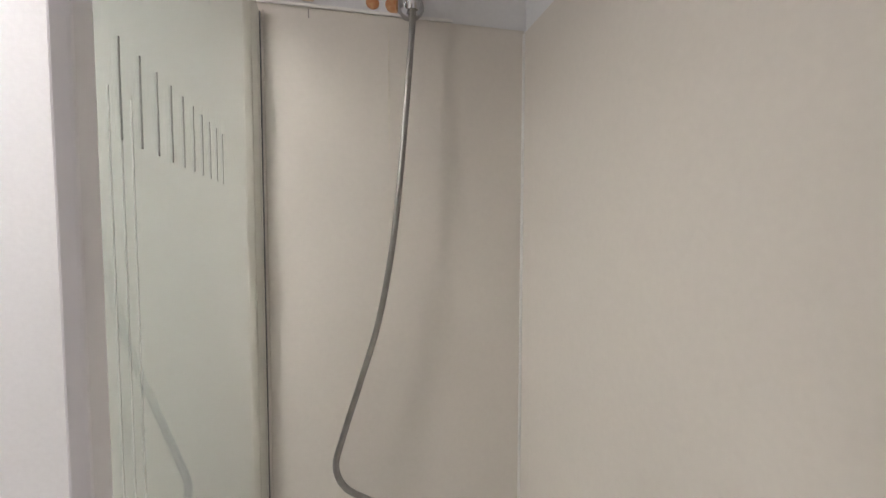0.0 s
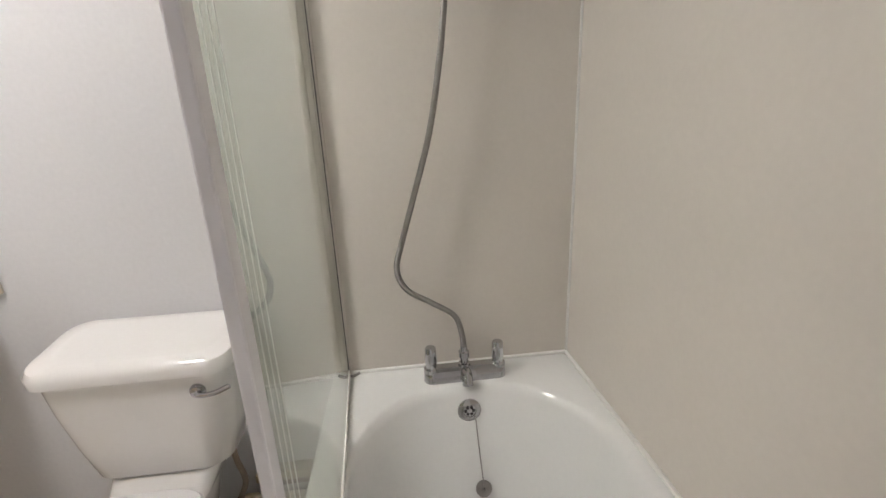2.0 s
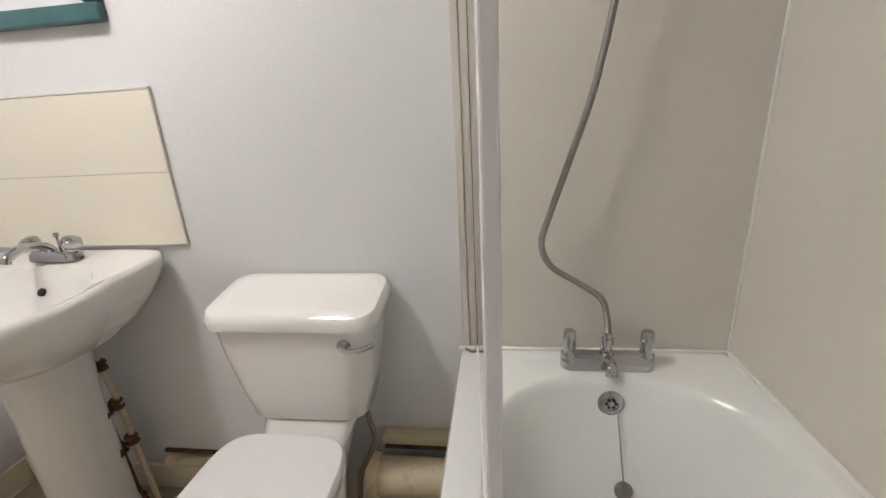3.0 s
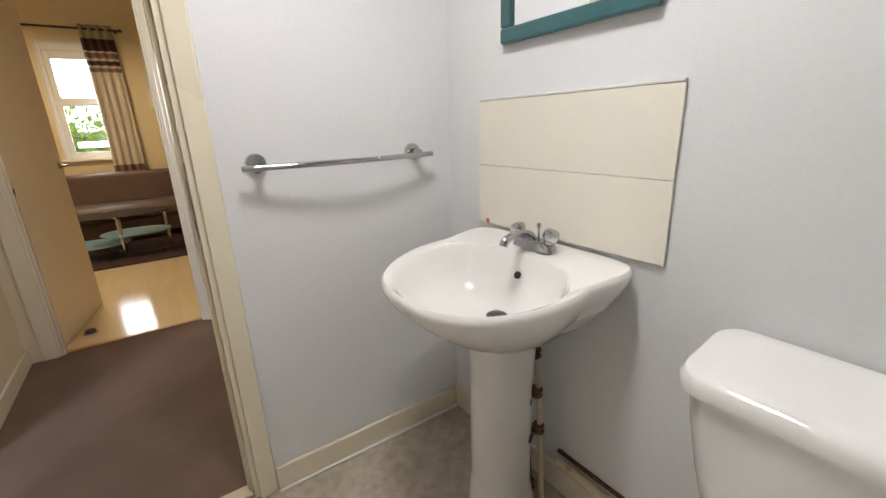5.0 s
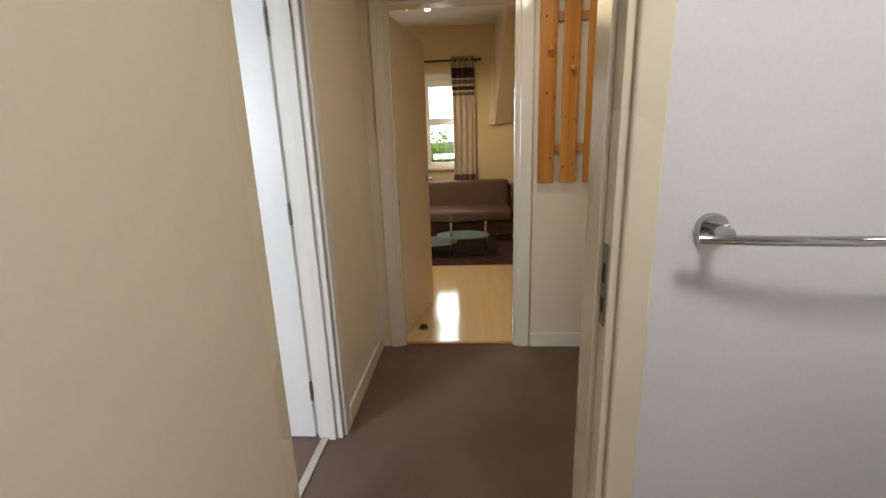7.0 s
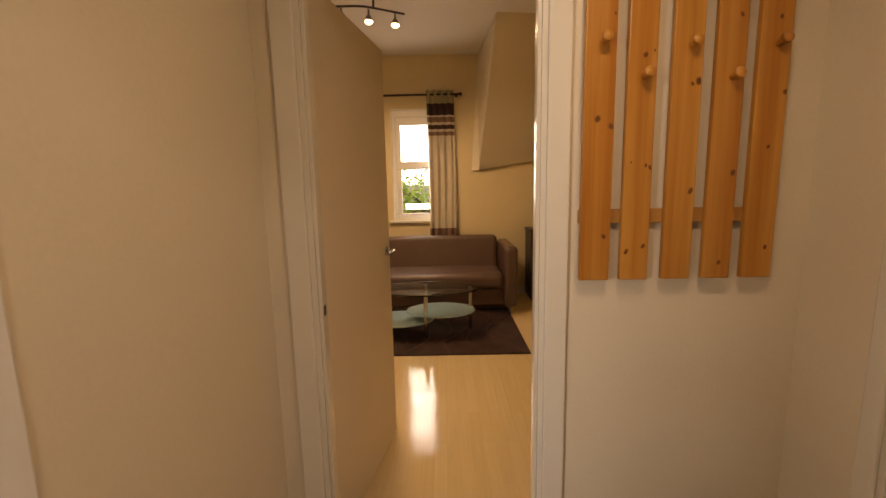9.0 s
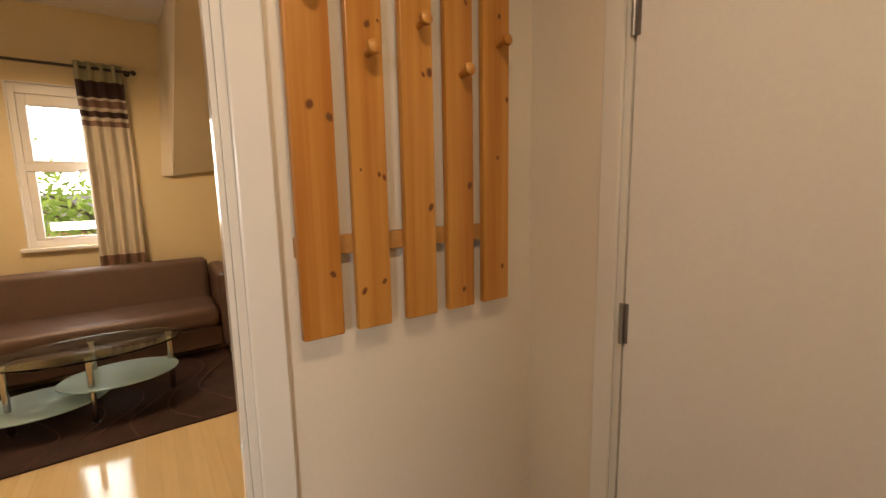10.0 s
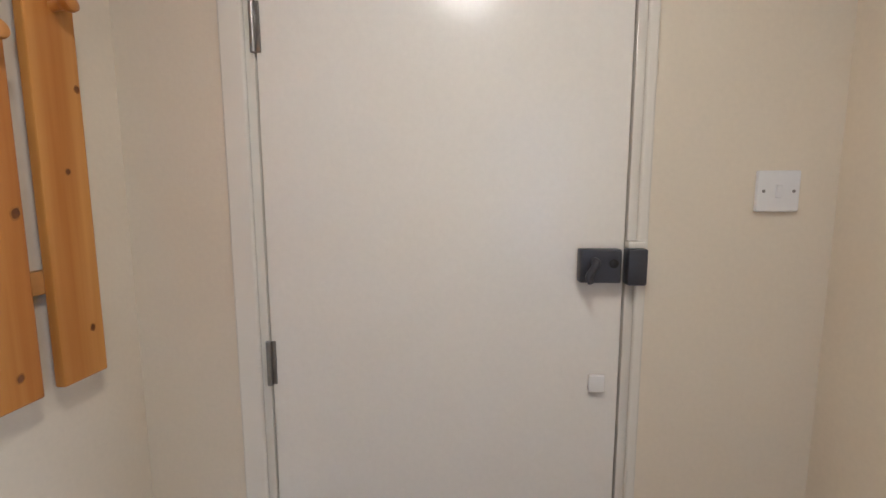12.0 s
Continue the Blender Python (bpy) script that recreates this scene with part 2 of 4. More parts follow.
M_CURTAIN_DARK = material("dark_brown_curtain_cloth", (0.045, 0.022, 0.02), 0.8, vary=0.2, scale=9, fine=300, bump=0.3, bump_scale=400)
M_CURTAIN_MID = material("mocha_curtain_cloth", (0.22, 0.13, 0.10), 0.8, vary=0.2, scale=9, fine=300, bump=0.3, bump_scale=400)
M_ROD = material("dark_curtain_rod", (0.03, 0.022, 0.02), 0.4, vary=0.1)
M_DARK_WOOD = material("dark_wood", (0.05, 0.04, 0.035), 0.45, vary=0.3, scale=12)
M_BULB = glow("warm_bulb", (1.0, 0.72, 0.36), 6.0)
M_OPAL = glow("opal_diffuser", (1.0, 0.96, 0.92), 1.4)
M_OPAL_WARM = glow("warm_opal_diffuser", (1.0, 0.85, 0.62), 0.8)
M_ORANGE = material("orange_stain", (0.50, 0.13, 0.025), 0.6, vary=0.4, scale=60, colour2=(0.66, 0.42, 0.22))
M_GRASS = material("lawn", (0.07, 0.12, 0.03), 0.9, vary=0.4, scale=2.0, fine=60)
M_LEAF = material("leaves", (0.20, 0.33, 0.07), 0.6, vary=0.5, scale=1.4, colour2=(0.27, 0.30, 0.06))
lt = M_LEAF.node_tree
leaf_back = lt.nodes.new("ShaderNodeBsdfTranslucent")
leaf_back.inputs["Color"].default_value = (0.30, 0.46, 0.09, 1)
leaf_mix = lt.nodes.new("ShaderNodeMixShader")
leaf_mix.inputs["Fac"].default_value = 0.5
lt.links.new(lt.nodes["Principled BSDF"].outputs["BSDF"], leaf_mix.inputs[1])
lt.links.new(leaf_back.outputs["BSDF"], leaf_mix.inputs[2])
lt.links.new(leaf_mix.outputs["Shader"], lt.nodes["Material Output"].inputs["Surface"])
M_BARK = material("bark", (0.12, 0.085, 0.06), 0.9, vary=0.4, scale=12, bump=0.5)
M_BRICK = material("red_brick", (0.33, 0.13, 0.085), 0.85, vary=0.3, scale=8, fine=60, bump=0.3)
M_SLATE = material("slate_roof", (0.12, 0.12, 0.13), 0.7, vary=0.3, scale=6)

# ---- building helpers ----


def thing(name, label, category, at=(0, 0, 0), group="", kind=""):
    ob = new(name)
    ob.location = at
    ob.empty_display_size = 0.05
    bpy.context.view_layer.update()
    return tagged(ob, label, category, group, kind)


def mesh_of(name, bm, mat, smooth=40, flat=0.004):
    bmesh.ops.recalc_face_normals(bm, faces=bm.faces)
    me = bpy.data.meshes.new(name)
    bm.to_mesh(me)
    bm.free()
    me.materials.append(mat)
    if smooth:
        me.shade_smooth()
        me.set_sharp_from_angle(angle=radians(smooth))
        for p in me.polygons:
            p.use_smooth = p.area < flat
    return me


def part(name, bm, mat, parent=None, label="", smooth=40, flat=0.004):
    """One mesh object; in world coordinates, whatever its parent's place."""
    ob = new(name, mesh_of(name, bm, mat, smooth, flat))
    if parent:
        ob.parent = parent
        ob.matrix_parent_inverse = parent.matrix_world.inverted()
    if label:
        ob["label"] = label
    return ob


def structure(name, bm, mat, label, category, smooth=30):
    return tagged(part(name, bm, mat, None, "", smooth), label, category, kind="structure")


def box(bm, x0, x1, y0, y1, z0, z1, bevel=0.0, segs=2):
    m = Matrix.Translation(((x0 + x1) / 2, (y0 + y1) / 2, (z0 + z1) / 2)) @ Matrix.Diagonal((abs(x1 - x0), abs(y1 - y0), abs(z1 - z0), 1))
    vs = bmesh.ops.create_cube(bm, size=1, matrix=m)["verts"]
    if bevel:
        es = {e for v in vs for e in v.link_edges}
        bmesh.ops.bevel(bm, geom=list(es), offset=bevel, segments=segs, affect="EDGES", profile=0.5)
    return bm


def boxes(*rows, bevel=0.0):
    bm = bmesh.new()
    for r in rows:
        box(bm, *r, bevel=bevel)
    return bm


def loft(bm, rings, start=True, end=True, close=False):
    rows = [[bm.verts.new(p) for p in ring] for ring in rings]
    n = len(rows[0])
    pairs = list(zip(rows, rows[1:]))
    if close:
        pairs.append((rows[-1], rows[0]))
    for a, b in pairs:
        for i in range(n):
            j = (i + 1) % n
            bm.faces.new((a[i], a[j], b[j], b[i]))
    if start and not close:
        bm.faces.new(rows[0][::-1])
    if end and not close:
        bm.faces.new(rows[-1])
    return bm


def rrect(cx, cy, hx, hy, r, z, n=8):
    pts = []
    for k, (sx, sy) in enumerate(((1, 1), (-1, 1), (-1, -1), (1, -1))):
        for i in range(n + 1):
            a = radians(90 * k + 90 * i / n)
            pts.append((cx + sx * (hx - r) + r * math.cos(a), cy + sy * (hy - r) + r * math.sin(a), z))
    return pts


def circle(c, r, axis, n=20):
    """A ring round c in the plane across axis."""
    ax = Vector(axis).normalized()
    u = ax.orthogonal().normalized()
    v = ax.cross(u)
    return [Vector(c) + r * (math.cos(2 * math.pi * i / n) * u + math.sin(2 * math.pi * i / n) * v) for i in range(n)]


def turned(bm, base, axis, profile, n=20):
    """A turned shape: profile rows (distance along axis, radius)."""
    ax = Vector(axis).normalized()
    return loft(bm, [circle(Vector(base) + ax * d, max(r, 1e-4), ax, n) for d, r in profile])


def spline(points, steps=8):
    """A smooth run of points through the given ones."""
    ps = [Vector(p) for p in points]
    ps = [2 * ps[0] - ps[1]] + ps + [2 * ps[-1] - ps[-2]]
    out = []
    for a, b, c, d in zip(ps, ps[1:], ps[2:], ps[3:]):
        for i in range(steps):
            t = i / steps
            out.append(0.5 * (2 * b + (c - a) * t + (2 * a - 5 * b + 4 * c - d) * t * t + (3 * b - a - 3 * c + d) * t ** 3))
    return out + [ps[-2]]


def tube(bm, pts, r, n=12):
    pts = [Vector(p) for p in pts]
    rings = []
    u = None
    for i, p in enumerate(pts):
        t = (pts[min(i + 1, len(pts) - 1)] - pts[max(i - 1, 0)]).normalized()
        u = t.orthogonal().normalized() if u is None else (u - t * u.dot(t)).normalized()
        v = t.cross(u)
        rad = r(i) if callable(r) else r
        rings.append([p + rad * (math.cos(2 * math.pi * k / n) * u + math.sin(2 * math.pi * k / n) * v) for k in range(n)])
    return loft(bm, rings)


# ---- structure: floors, walls, ceilings ----
structure("floor_bathroom", boxes((-0.02, 2.42, -1.85, 0.12, -0.1, 0.0)), M_VINYL, "grey-beige marbled vinyl bathroom floor", "floor")
structure("floor_hall", boxes((-1.80, -0.02, -1.80, 0.12, -0.1, 0.002)), M_CARPET, "worn brown carpet on the hall floor", "floor")
structure("floor_living_room", boxes((-5.72, -1.80, -3.7, 0.9, -0.1, 0.0)), M_LAMINATE, "shiny light laminate floor of the living room", "floor")
structure("floor_bedroom", boxes((-1.80, 1.7, -4.6, -1.85, -0.1, 0.002), (-1.80, -0.02, -1.85, -1.80, -0.1, 0.002)), M_CARPET, "brown carpet on the bedroom floor", "floor")

structure("wall_bathroom_back", boxes((0.0, 2.42, 0.0, 0.12, 0.0, 2.35)), M_BATH_WALL, "white painted bathroom wall behind basin and toilet", "wall")
structure("wall_bathroom_bath", boxes((2.30, 2.42, -1.75, 0.0, 0.0, 2.35)), M_BATH_WALL, "white painted bathroom wall along the bath", "wall")
structure("wall_bathroom_south", boxes((0.0, 2.42, -1.85, -1.75, 0.0, 2.35)), M_BATH_WALL, "white painted bathroom wall beside the open door", "wall")
DB0, DB1 = -1.665, -0.845
structure("wall_bathroom_door", boxes((-0.08, 0.0, -1.85, DB0, 0, 2.35), (-0.08, 0.0, DB1, 0.12, 0, 2.35), (-0.08, 0.0, DB0, DB1, 2.03, 2.35)),
          M_BATH_WALL, "white painted bathroom wall with towel rail and doorway", "wall")
structure("wall_hall_bathroom", boxes((-0.180, -0.08, -1.735, DB0, 0, 2.35), (-0.180, -0.08, DB1, 0.0, 0, 2.35), (-0.180, -0.08, DB0, DB1, 2.03, 2.35)),
          M_HALL_WALL, "cream painted hall wall beside the bathroom doorway", "wall")
EX0, EX1 = -1.431, -0.595
structure("wall_entrance", boxes((-1.85, EX0 - 0.02, 0.0, 0.12, 0, 2.35), (EX1 + 0.02, -0.08, 0.0, 0.12, 0, 2.35), (EX0 - 0.02, EX1 + 0.02, 0.0, 0.12, 2.03, 2.35)),
          M_HALL_WALL, "cream painted hall wall round the entrance door", "wall")
LY0, LY1 = -1.612, -0.825
structure("wall_coat_rack", boxes((-1.79, -1.745, -1.85, LY0, 0, 2.35), (-1.79, -1.745, LY1, 0.0, 0, 2.35), (-1.79, -1.745, LY0, LY1, 2.085, 2.35)),
          M_HALL_WALL, "cream painted hall wall behind the coat rack", "wall")
BX0, BX1 = -0.865, -0.237
structure("wall_hall_bedroom", boxes((-1.745, BX0, -1.785, -1.735, 0, 2.35), (BX1, -0.08, -1.785, -1.735, 0, 2.35), (BX0, BX1, -1.785, -1.735, 2.01, 2.35)),
          M_HALL_WALL, "cream painted hall wall with the bedroom doorway", "wall")
structure("wall_bedroom_door", boxes((-1.745, BX0, -1.85, -1.785, 0, 2.35), (BX1, -0.08, -1.85, -1.785, 0, 2.35), (BX0, BX1, -1.85, -1.785, 2.01, 2.35)),
          M_BATH_WALL, "white painted bedroom wall with doorway", "wall")
structure("wall_bedroom_south", boxes((-1.85, 1.7, -4.6, -4.5, 0, 2.35)), M_BATH_WALL, "white painted bedroom end wall", "wall")
structure("wall_bedroom_west", boxes((-1.79, -1.745, -4.5, -1.85, 0, 2.35)), M_BATH_WALL, "white painted bedroom side wall", "wall")
structure("wall_bedroom_east", boxes((1.55, 1.7, -4.5, -4.15, 0, 2.35), (1.55, 1.7, -3.25, -1.85, 0, 2.35), (1.55, 1.7, -4.15, -3.25, 0, 0.95), (1.55, 1.7, -4.15, -3.25, 2.15, 2.35)),
          M_BATH_WALL, "white painted bedroom wall with window opening", "wall")
structure("wall_living_door", boxes((-1.85, -1.79, -3.6, LY0, 0, 2.92), (-1.85, -1.79, LY1, 0.8, 0, 2.92), (-1.85, -1.79, LY0, LY1, 2.085, 2.92)),
          M_LIVING_WALL, "yellowish cream living room wall beside its door", "wall")
structure("wall_living_south", boxes((-5.72, -1.79, -3.7, -3.6, 0, 2.92)), M_LIVING_WALL, "yellowish cream living room end wall", "wall")
structure("wall_living_north", boxes((-5.72, -1.79, 0.8, 0.9, 0, 2.92)), M_LIVING_WALL, "yellowish cream living room side wall", "wall")
WY0, WY1, WZ0, WZ1 = -1.80, -1.12, 0.97, 2.31
structure("wall_living_window", boxes((-5.72, -5.60, -3.6, WY0, 0, 2.92), (-5.72, -5.60, WY1, 0.8, 0, 2.92), (-5.72, -5.60, WY0, WY1, 0, WZ0), (-5.72, -5.60, WY0, WY1, WZ1, 2.92)),
          M_LIVING_WALL, "yellowish cream living room wall round the window", "wall")
structure("ceiling_bathroom", boxes((-0.08, 2.42, -1.85, 0.12, 2.35, 2.45)), M_CEILING, "white painted bathroom ceiling", "ceiling")
structure("ceiling_hall", boxes((-1.79, -0.08, -1.785, 0.12, 2.35, 2.45)), M_CEILING, "white painted hall ceiling", "ceiling")
structure("ceiling_bedroom", boxes((-1.79, 1.7, -4.6, -1.85, 2.35, 2.45), (-1.79, -0.08, -1.85, -1.785, 2.35, 2.45)), M_CEILING, "white painted bedroom ceiling", "ceiling")
structure("ceiling_living_room", boxes((-5.72, -1.79, -3.7, 0.9, 2.92, 3.02)), M_CEILING, "white painted living room ceiling", "ceiling")

# sloping part of the living room ceiling over the window wall, with a splayed side
bm = bmesh.new()
loft(bm, [[(-5.60, -0.825, 1.565), (-5.55, -0.735, 1.567), (-4.43, -0.655, 2.92), (-5.60, -0.73, 2.92)],
          [(-5.60, 0.80, 1.80), (-5.55, 0.80, 1.79), (-4.606, 0.80, 2.92), (-5.60, 0.80, 2.92)]])
structure("trim_bulkhead", bm, M_HALL_WALL, "cream sloping ceiling section low over the sofa", "sloping ceiling")

# shower wall panels and their trims
structure("trim_panel_back", boxes((1.63, 2.292, -0.008, -0.0005, 0.55, 1.95), bevel=0.002), M_PANEL, "beige-grey shower wall panel behind the taps", "wall panel")
structure("trim_panel_side", boxes((2.292, 2.2995, -1.74, -0.0005, 0.55, 1.945), bevel=0.002), M_PANEL, "beige-grey shower wall panel along the bath", "wall panel")
structure("trim_panel_corner", boxes((2.286, 2.293, -0.0145, -0.0085, 0.575, 1.94), bevel=0.002), M_SEAL, "white sealed joint between the shower panels", "trim")
structure("trim_panel_edge", boxes((1.612, 1.630, -0.012, -0.0005, 0.55, 1.95), bevel=0.003), M_PANEL, "beige edge strip of the shower panel", "trim")
structure("trim_panel_top", boxes((1.61, 2.10, -0.014, -0.0085, 1.948, 1.956), bevel=0.002), M_SEAL, "sealant line along the panel's top", "trim")
structure("trim_panel_seam", boxes((1.9415, 1.9430, -0.0092, -0.0078, 1.63, 1.915)), M_GROUT, "fine dark vertical scratch on the shower panel", "scratch", 0)
structure("trim_panel_seam_short", boxes((1.757, 1.7595, -0.0092, -0.0078, 1.925, 1.945)), M_STEEL, "short dark mark at the shower panel top", "scratch", 0)
bm = boxes((1.60, 2.286, -0.020, -0.0085, 0.571, 0.580), (2.282, 2.2915, -1.70, -0.015, 0.571, 0.580), bevel=0.003)
structure("trim_bath_sealant", bm, M_SEAL, "white sealant bead round the bath's rim", "trim")

# skirting boards


def skirting(name, row, mat, label):
    structure(name, boxes(row, bevel=0.006), mat, label, "baseboard")


skirting("baseboard_bathroom_towel", (0.0005, 0.016, DB1 + 0.048, -0.017, 0.0, 0.098), M_CREAM_GLOSS, "cream painted skirting below the towel rail")
skirting("baseboard_bathroom_back", (0.0005, 1.60, -0.016, -0.0005, 0.0, 0.098), M_CREAM_GLOSS, "cream painted skirting behind basin and toilet")
skirting("baseboard_hall_south", (-1.73, BX0 - 0.068, -1.7345, -1.72, 0.0, 0.095), M_FRAME_GLOSS, "white painted skirting in the hall")
skirting("baseboard_hall_rack", (-1.7445, -1.73, LY1 + 0.068, -0.001, 0.0, 0.095), M_FRAME_GLOSS, "white painted skirting below the coat rack")
skirting("baseboard_hall_bath", (-0.195, -0.1805, DB1 + 0.07, -0.016, 0.0, 0.095), M_FRAME_GLOSS, "white painted skirting on the hall side wall")
skirting("baseboard_hall_entrance", (EX1 + 0.07, -0.196, -0.015, -0.0005, 0.0, 0.095), M_FRAME_GLOSS, "white painted skirting beside the entrance door")
skirting("baseboard_living_window", (-5.5995, -5.585, -3.6, 0.8, 0.0, 0.11), M_FRAME_GLOSS, "white painted skirting below the window")
structure("trim_bathroom_floor_seal", boxes((0.016, 0.026, DB1 + 0.048, -0.02, 0.0, 0.010), bevel=0.003), M_SEAL, "white sealant along the skirting foot", "trim")
structure("trim_threshold_bedroom", boxes((BX0, BX1, -1.835, -1.80, 0.002, 0.010), bevel=0.003), M_BRASS_STRIP, "metal threshold strip in the bedroom doorway", "threshold")
structure("trim_threshold_living", boxes((-1.80, -1.765, LY0 + 0.03, LY1 - 0.03, 0.002, 0.010), bevel=0.003), M_BATTEN, "wooden threshold strip at the living room door", "threshold")
structure("trim_threshold_bathroom", boxes((-0.075, -0.02, DB0 + 0.03, DB1 - 0.03, 0.002, 0.012), bevel=0.003), M_BRASS_STRIP, "metal threshold strip in the bathroom doorway", "threshold")


# ---- door frames: linings, stops and architraves ----


def frame_x(name, x0, x1, y0, y1, top, mat, label, stop, face0=True, face1=True, wide=0.060):
    """A door frame in a wall across x; stop: the x range of its stop bead."""
    t = thing(name, label, "door frame", (x0, y0, 0), kind="structure")
    part("lining", boxes((x0 + 0.001, x1 - 0.001, y0, y0 + 0.028, 0.003, top), bevel=0.002), mat, t)
    part("lining", boxes((x0 + 0.001, x1 - 0.001, y1 - 0.028, y1, 0.003, top), bevel=0.002), mat, t)
    part("head", boxes((x0 + 0.001, x1 - 0.001, y0 + 0.028, y1 - 0.028, top - 0.028, top), bevel=0.002), mat, t)
    part("stop", boxes((stop[0], stop[1], y0 + 0.028, y0 + 0.040, 0.003, top - 0.028), bevel=0.002), mat, t)
    part("stop", boxes((stop[0], stop[1], y1 - 0.040, y1 - 0.028, 0.003, top - 0.028), bevel=0.002), mat, t)
    for on, xa, xb in ((face0, x0 - 0.016, x0 - 0.0005), (face1, x1 + 0.0005, x1 + 0.016)):
        if on:
            part("architrave", boxes((xa, xb, y0 - wide, y0 + 0.012, 0.003, top + 0.06), bevel=0.005), mat, t)
            part("architrave", boxes((xa, xb, y1 - 0.012, y1 + wide, 0.003, top + 0.06), bevel=0.005), mat, t)
            part("architrave", boxes((xa, xb, y0 + 0.0125, y1 - 0.0125, top - 0.012, top + 0.06), bevel=0.005), mat, t)
    return t


def frame_y(name, x0, x1, y0, y1, top, mat, label, stop, face0=True, face1=True, wide=(0.060, 0.060)):
    t = thing(name, label, "door frame", (x0, y0, 0), kind="structure")
    part("lining", boxes((x0, x0 + 0.028, y0 + 0.001, y1 - 0.001, 0.003, top), bevel=0.002), mat, t)
    part("lining", boxes((x1 - 0.028, x1, y0 + 0.001, y1 - 0.001, 0.003, top), bevel=0.002), mat, t)
    part("head", boxes((x0 + 0.028, x1 - 0.028, y0 + 0.001, y1 - 0.001, top - 0.028, top), bevel=0.002), mat, t)
    part("stop", boxes((x0 + 0.028, x0 + 0.040, stop[0], stop[1], 0.003, top - 0.028), bevel=0.002), mat, t)
    part("stop", boxes((x1 - 0.040, x1 - 0.028, stop[0], stop[1], 0.003, top - 0.028), bevel=0.002), mat, t)
    for on, ya, yb in ((face0, y0 - 0.016, y0 - 0.0005), (face1, y1 + 0.0005, y1 + 0.016)):
        if on:
            part("architrave", boxes((x0 - wide[0], x0 + 0.012, ya, yb, 0.003, top + 0.06), bevel=0.005), mat, t)
            part("architrave", boxes((x1 - 0.012, x1 + wide[1], ya, yb, 0.003, top + 0.06), bevel=0.005), mat, t)
            part("architrave", boxes((x0 + 0.0125, x1 - 0.0125, ya, yb, top - 0.012, top + 0.06), bevel=0.005), mat, t)
    return t


f = frame_x("door_frame_bathroom", -0.180, 0.0, DB0, DB1, 2.03, M_CREAM_GLOSS, "cream gloss bathroom door frame with strike plate", (-0.100, -0.045), wide=0.046)
strike = part("strike_plate", boxes((-0.040, -0.012, DB1 - 0.0305, DB1 - 0.028, 0.93, 1.10), bevel=0.001), M_STEEL, f, "worn steel strike plate")
# thin black plates paint the shade inside the latch openings
part("latch_hole", boxes((-0.034, -0.020, DB1 - 0.0315, DB1 - 0.0300, 1.02, 1.06)), M_BLACK, strike)
part("latch_hole", boxes((-0.034, -0.020, DB1 - 0.0315, DB1 - 0.0300, 0.96, 0.99)), M_BLACK, strike)
f = frame_x("door_frame_living", -1.85, -1.745, LY0, LY1, 2.085, M_FRAME_GLOSS, "white gloss living room door frame", (-1.79, -1.755))
part("catch_plate", boxes((-1.786, -1.764, LY0 + 0.0402, LY0 + 0.0425, 0.945, 0.980), bevel=0.0008), M_BLACK, f, "small dark catch plate")
part("strike_plate", boxes((-1.832, -1.80, LY1 - 0.0305, LY1 - 0.028, 0.93, 1.08), bevel=0.001), M_FRAME_GLOSS, f)
f = frame_y("door_frame_bedroom", BX0, BX1, -1.85, -1.735, 2.01, M_WHITE_GLOSS, "white gloss bedroom door frame", (-1.80, -1.765))
f = frame_y("door_frame_entrance", EX0 - 0.019, EX1 + 0.019, 0.0, 0.12, 2.03, M_FRAME_GLOSS, "white gloss entrance door frame", (0.045, 0.09), face1=False, wide=(0.043, 0.011))


# ---- doors ----


def leaf(name, width, height, mat, label, side=1, thick=0.04):
    """A door leaf that runs from its hinge along local +x. Returns its Empty."""
    t = thing(name, label, "door", kind="structure")
    part("door_panel", boxes((0.002, width, 0, side * thick, 0.008, height), bevel=0.002), mat, t)
    return t


def lever_handle(t, x, y, side, z, direction, mat):
    bm = bmesh.new()
    box(bm, x - 0.022, x + 0.022, min(y, y + side * 0.006), max(y, y + side * 0.006), z + 0.008, z + 0.052, bevel=0.002)
    p = part("handle_plate", bm, mat, t)
    bm = bmesh.new()
    tube(bm, spline([(x, y + side * 0.004, z + 0.03), (x, y + side * 0.035, z + 0.03), (x + direction * 0.02, y + side * 0.05, z + 0.03), (x + direction * 0.11, y + side * 0.05, z + 0.028)], 6), 0.008, 10)
    part("handle_lever", bm, mat, p)


def swing(t, x, y, angle):
    t.matrix_world = pose(x, y, 0, 0, 0, angle)


bath_door = leaf("door_bathroom", 0.755, 1.99, M_DOOR_CREAM, "open cream painted flush bathroom door", side=1)
swing(bath_door, 0.004, DB0 + 0.062, -3.0)
bed_door = leaf("door_bedroom", 0.60, 1.97, M_DOOR_WHITE, "open white painted flush bedroom door", side=1)
lever_handle(bed_door, 0.55, 0.04, 1, 1.0, -1, M_STEEL)
for z in (0.25, 1.05, 1.75):
    h = part("hinge", turned(bmesh.new(), (-0.004, 0.046, z - 0.045), (0, 0, 1), [(0, 0.006), (0.09, 0.006)], 10), M_STEEL, bed_door, "steel butt hinge")
swing(bed_door, BX0 - 0.014, -1.862, -90.0)
living_door = leaf("door_living_room", 0.755, 2.045, M_DOOR_CREAM, "open cream flush living room door with chrome lever", side=1)
lever_handle(living_door, 0.695, 0.0, -1, 1.02, -1, M_CHROME)
swing(living_door, -1.852, LY0 + 0.022, 169.8)
bpy.context.view_layer.update()

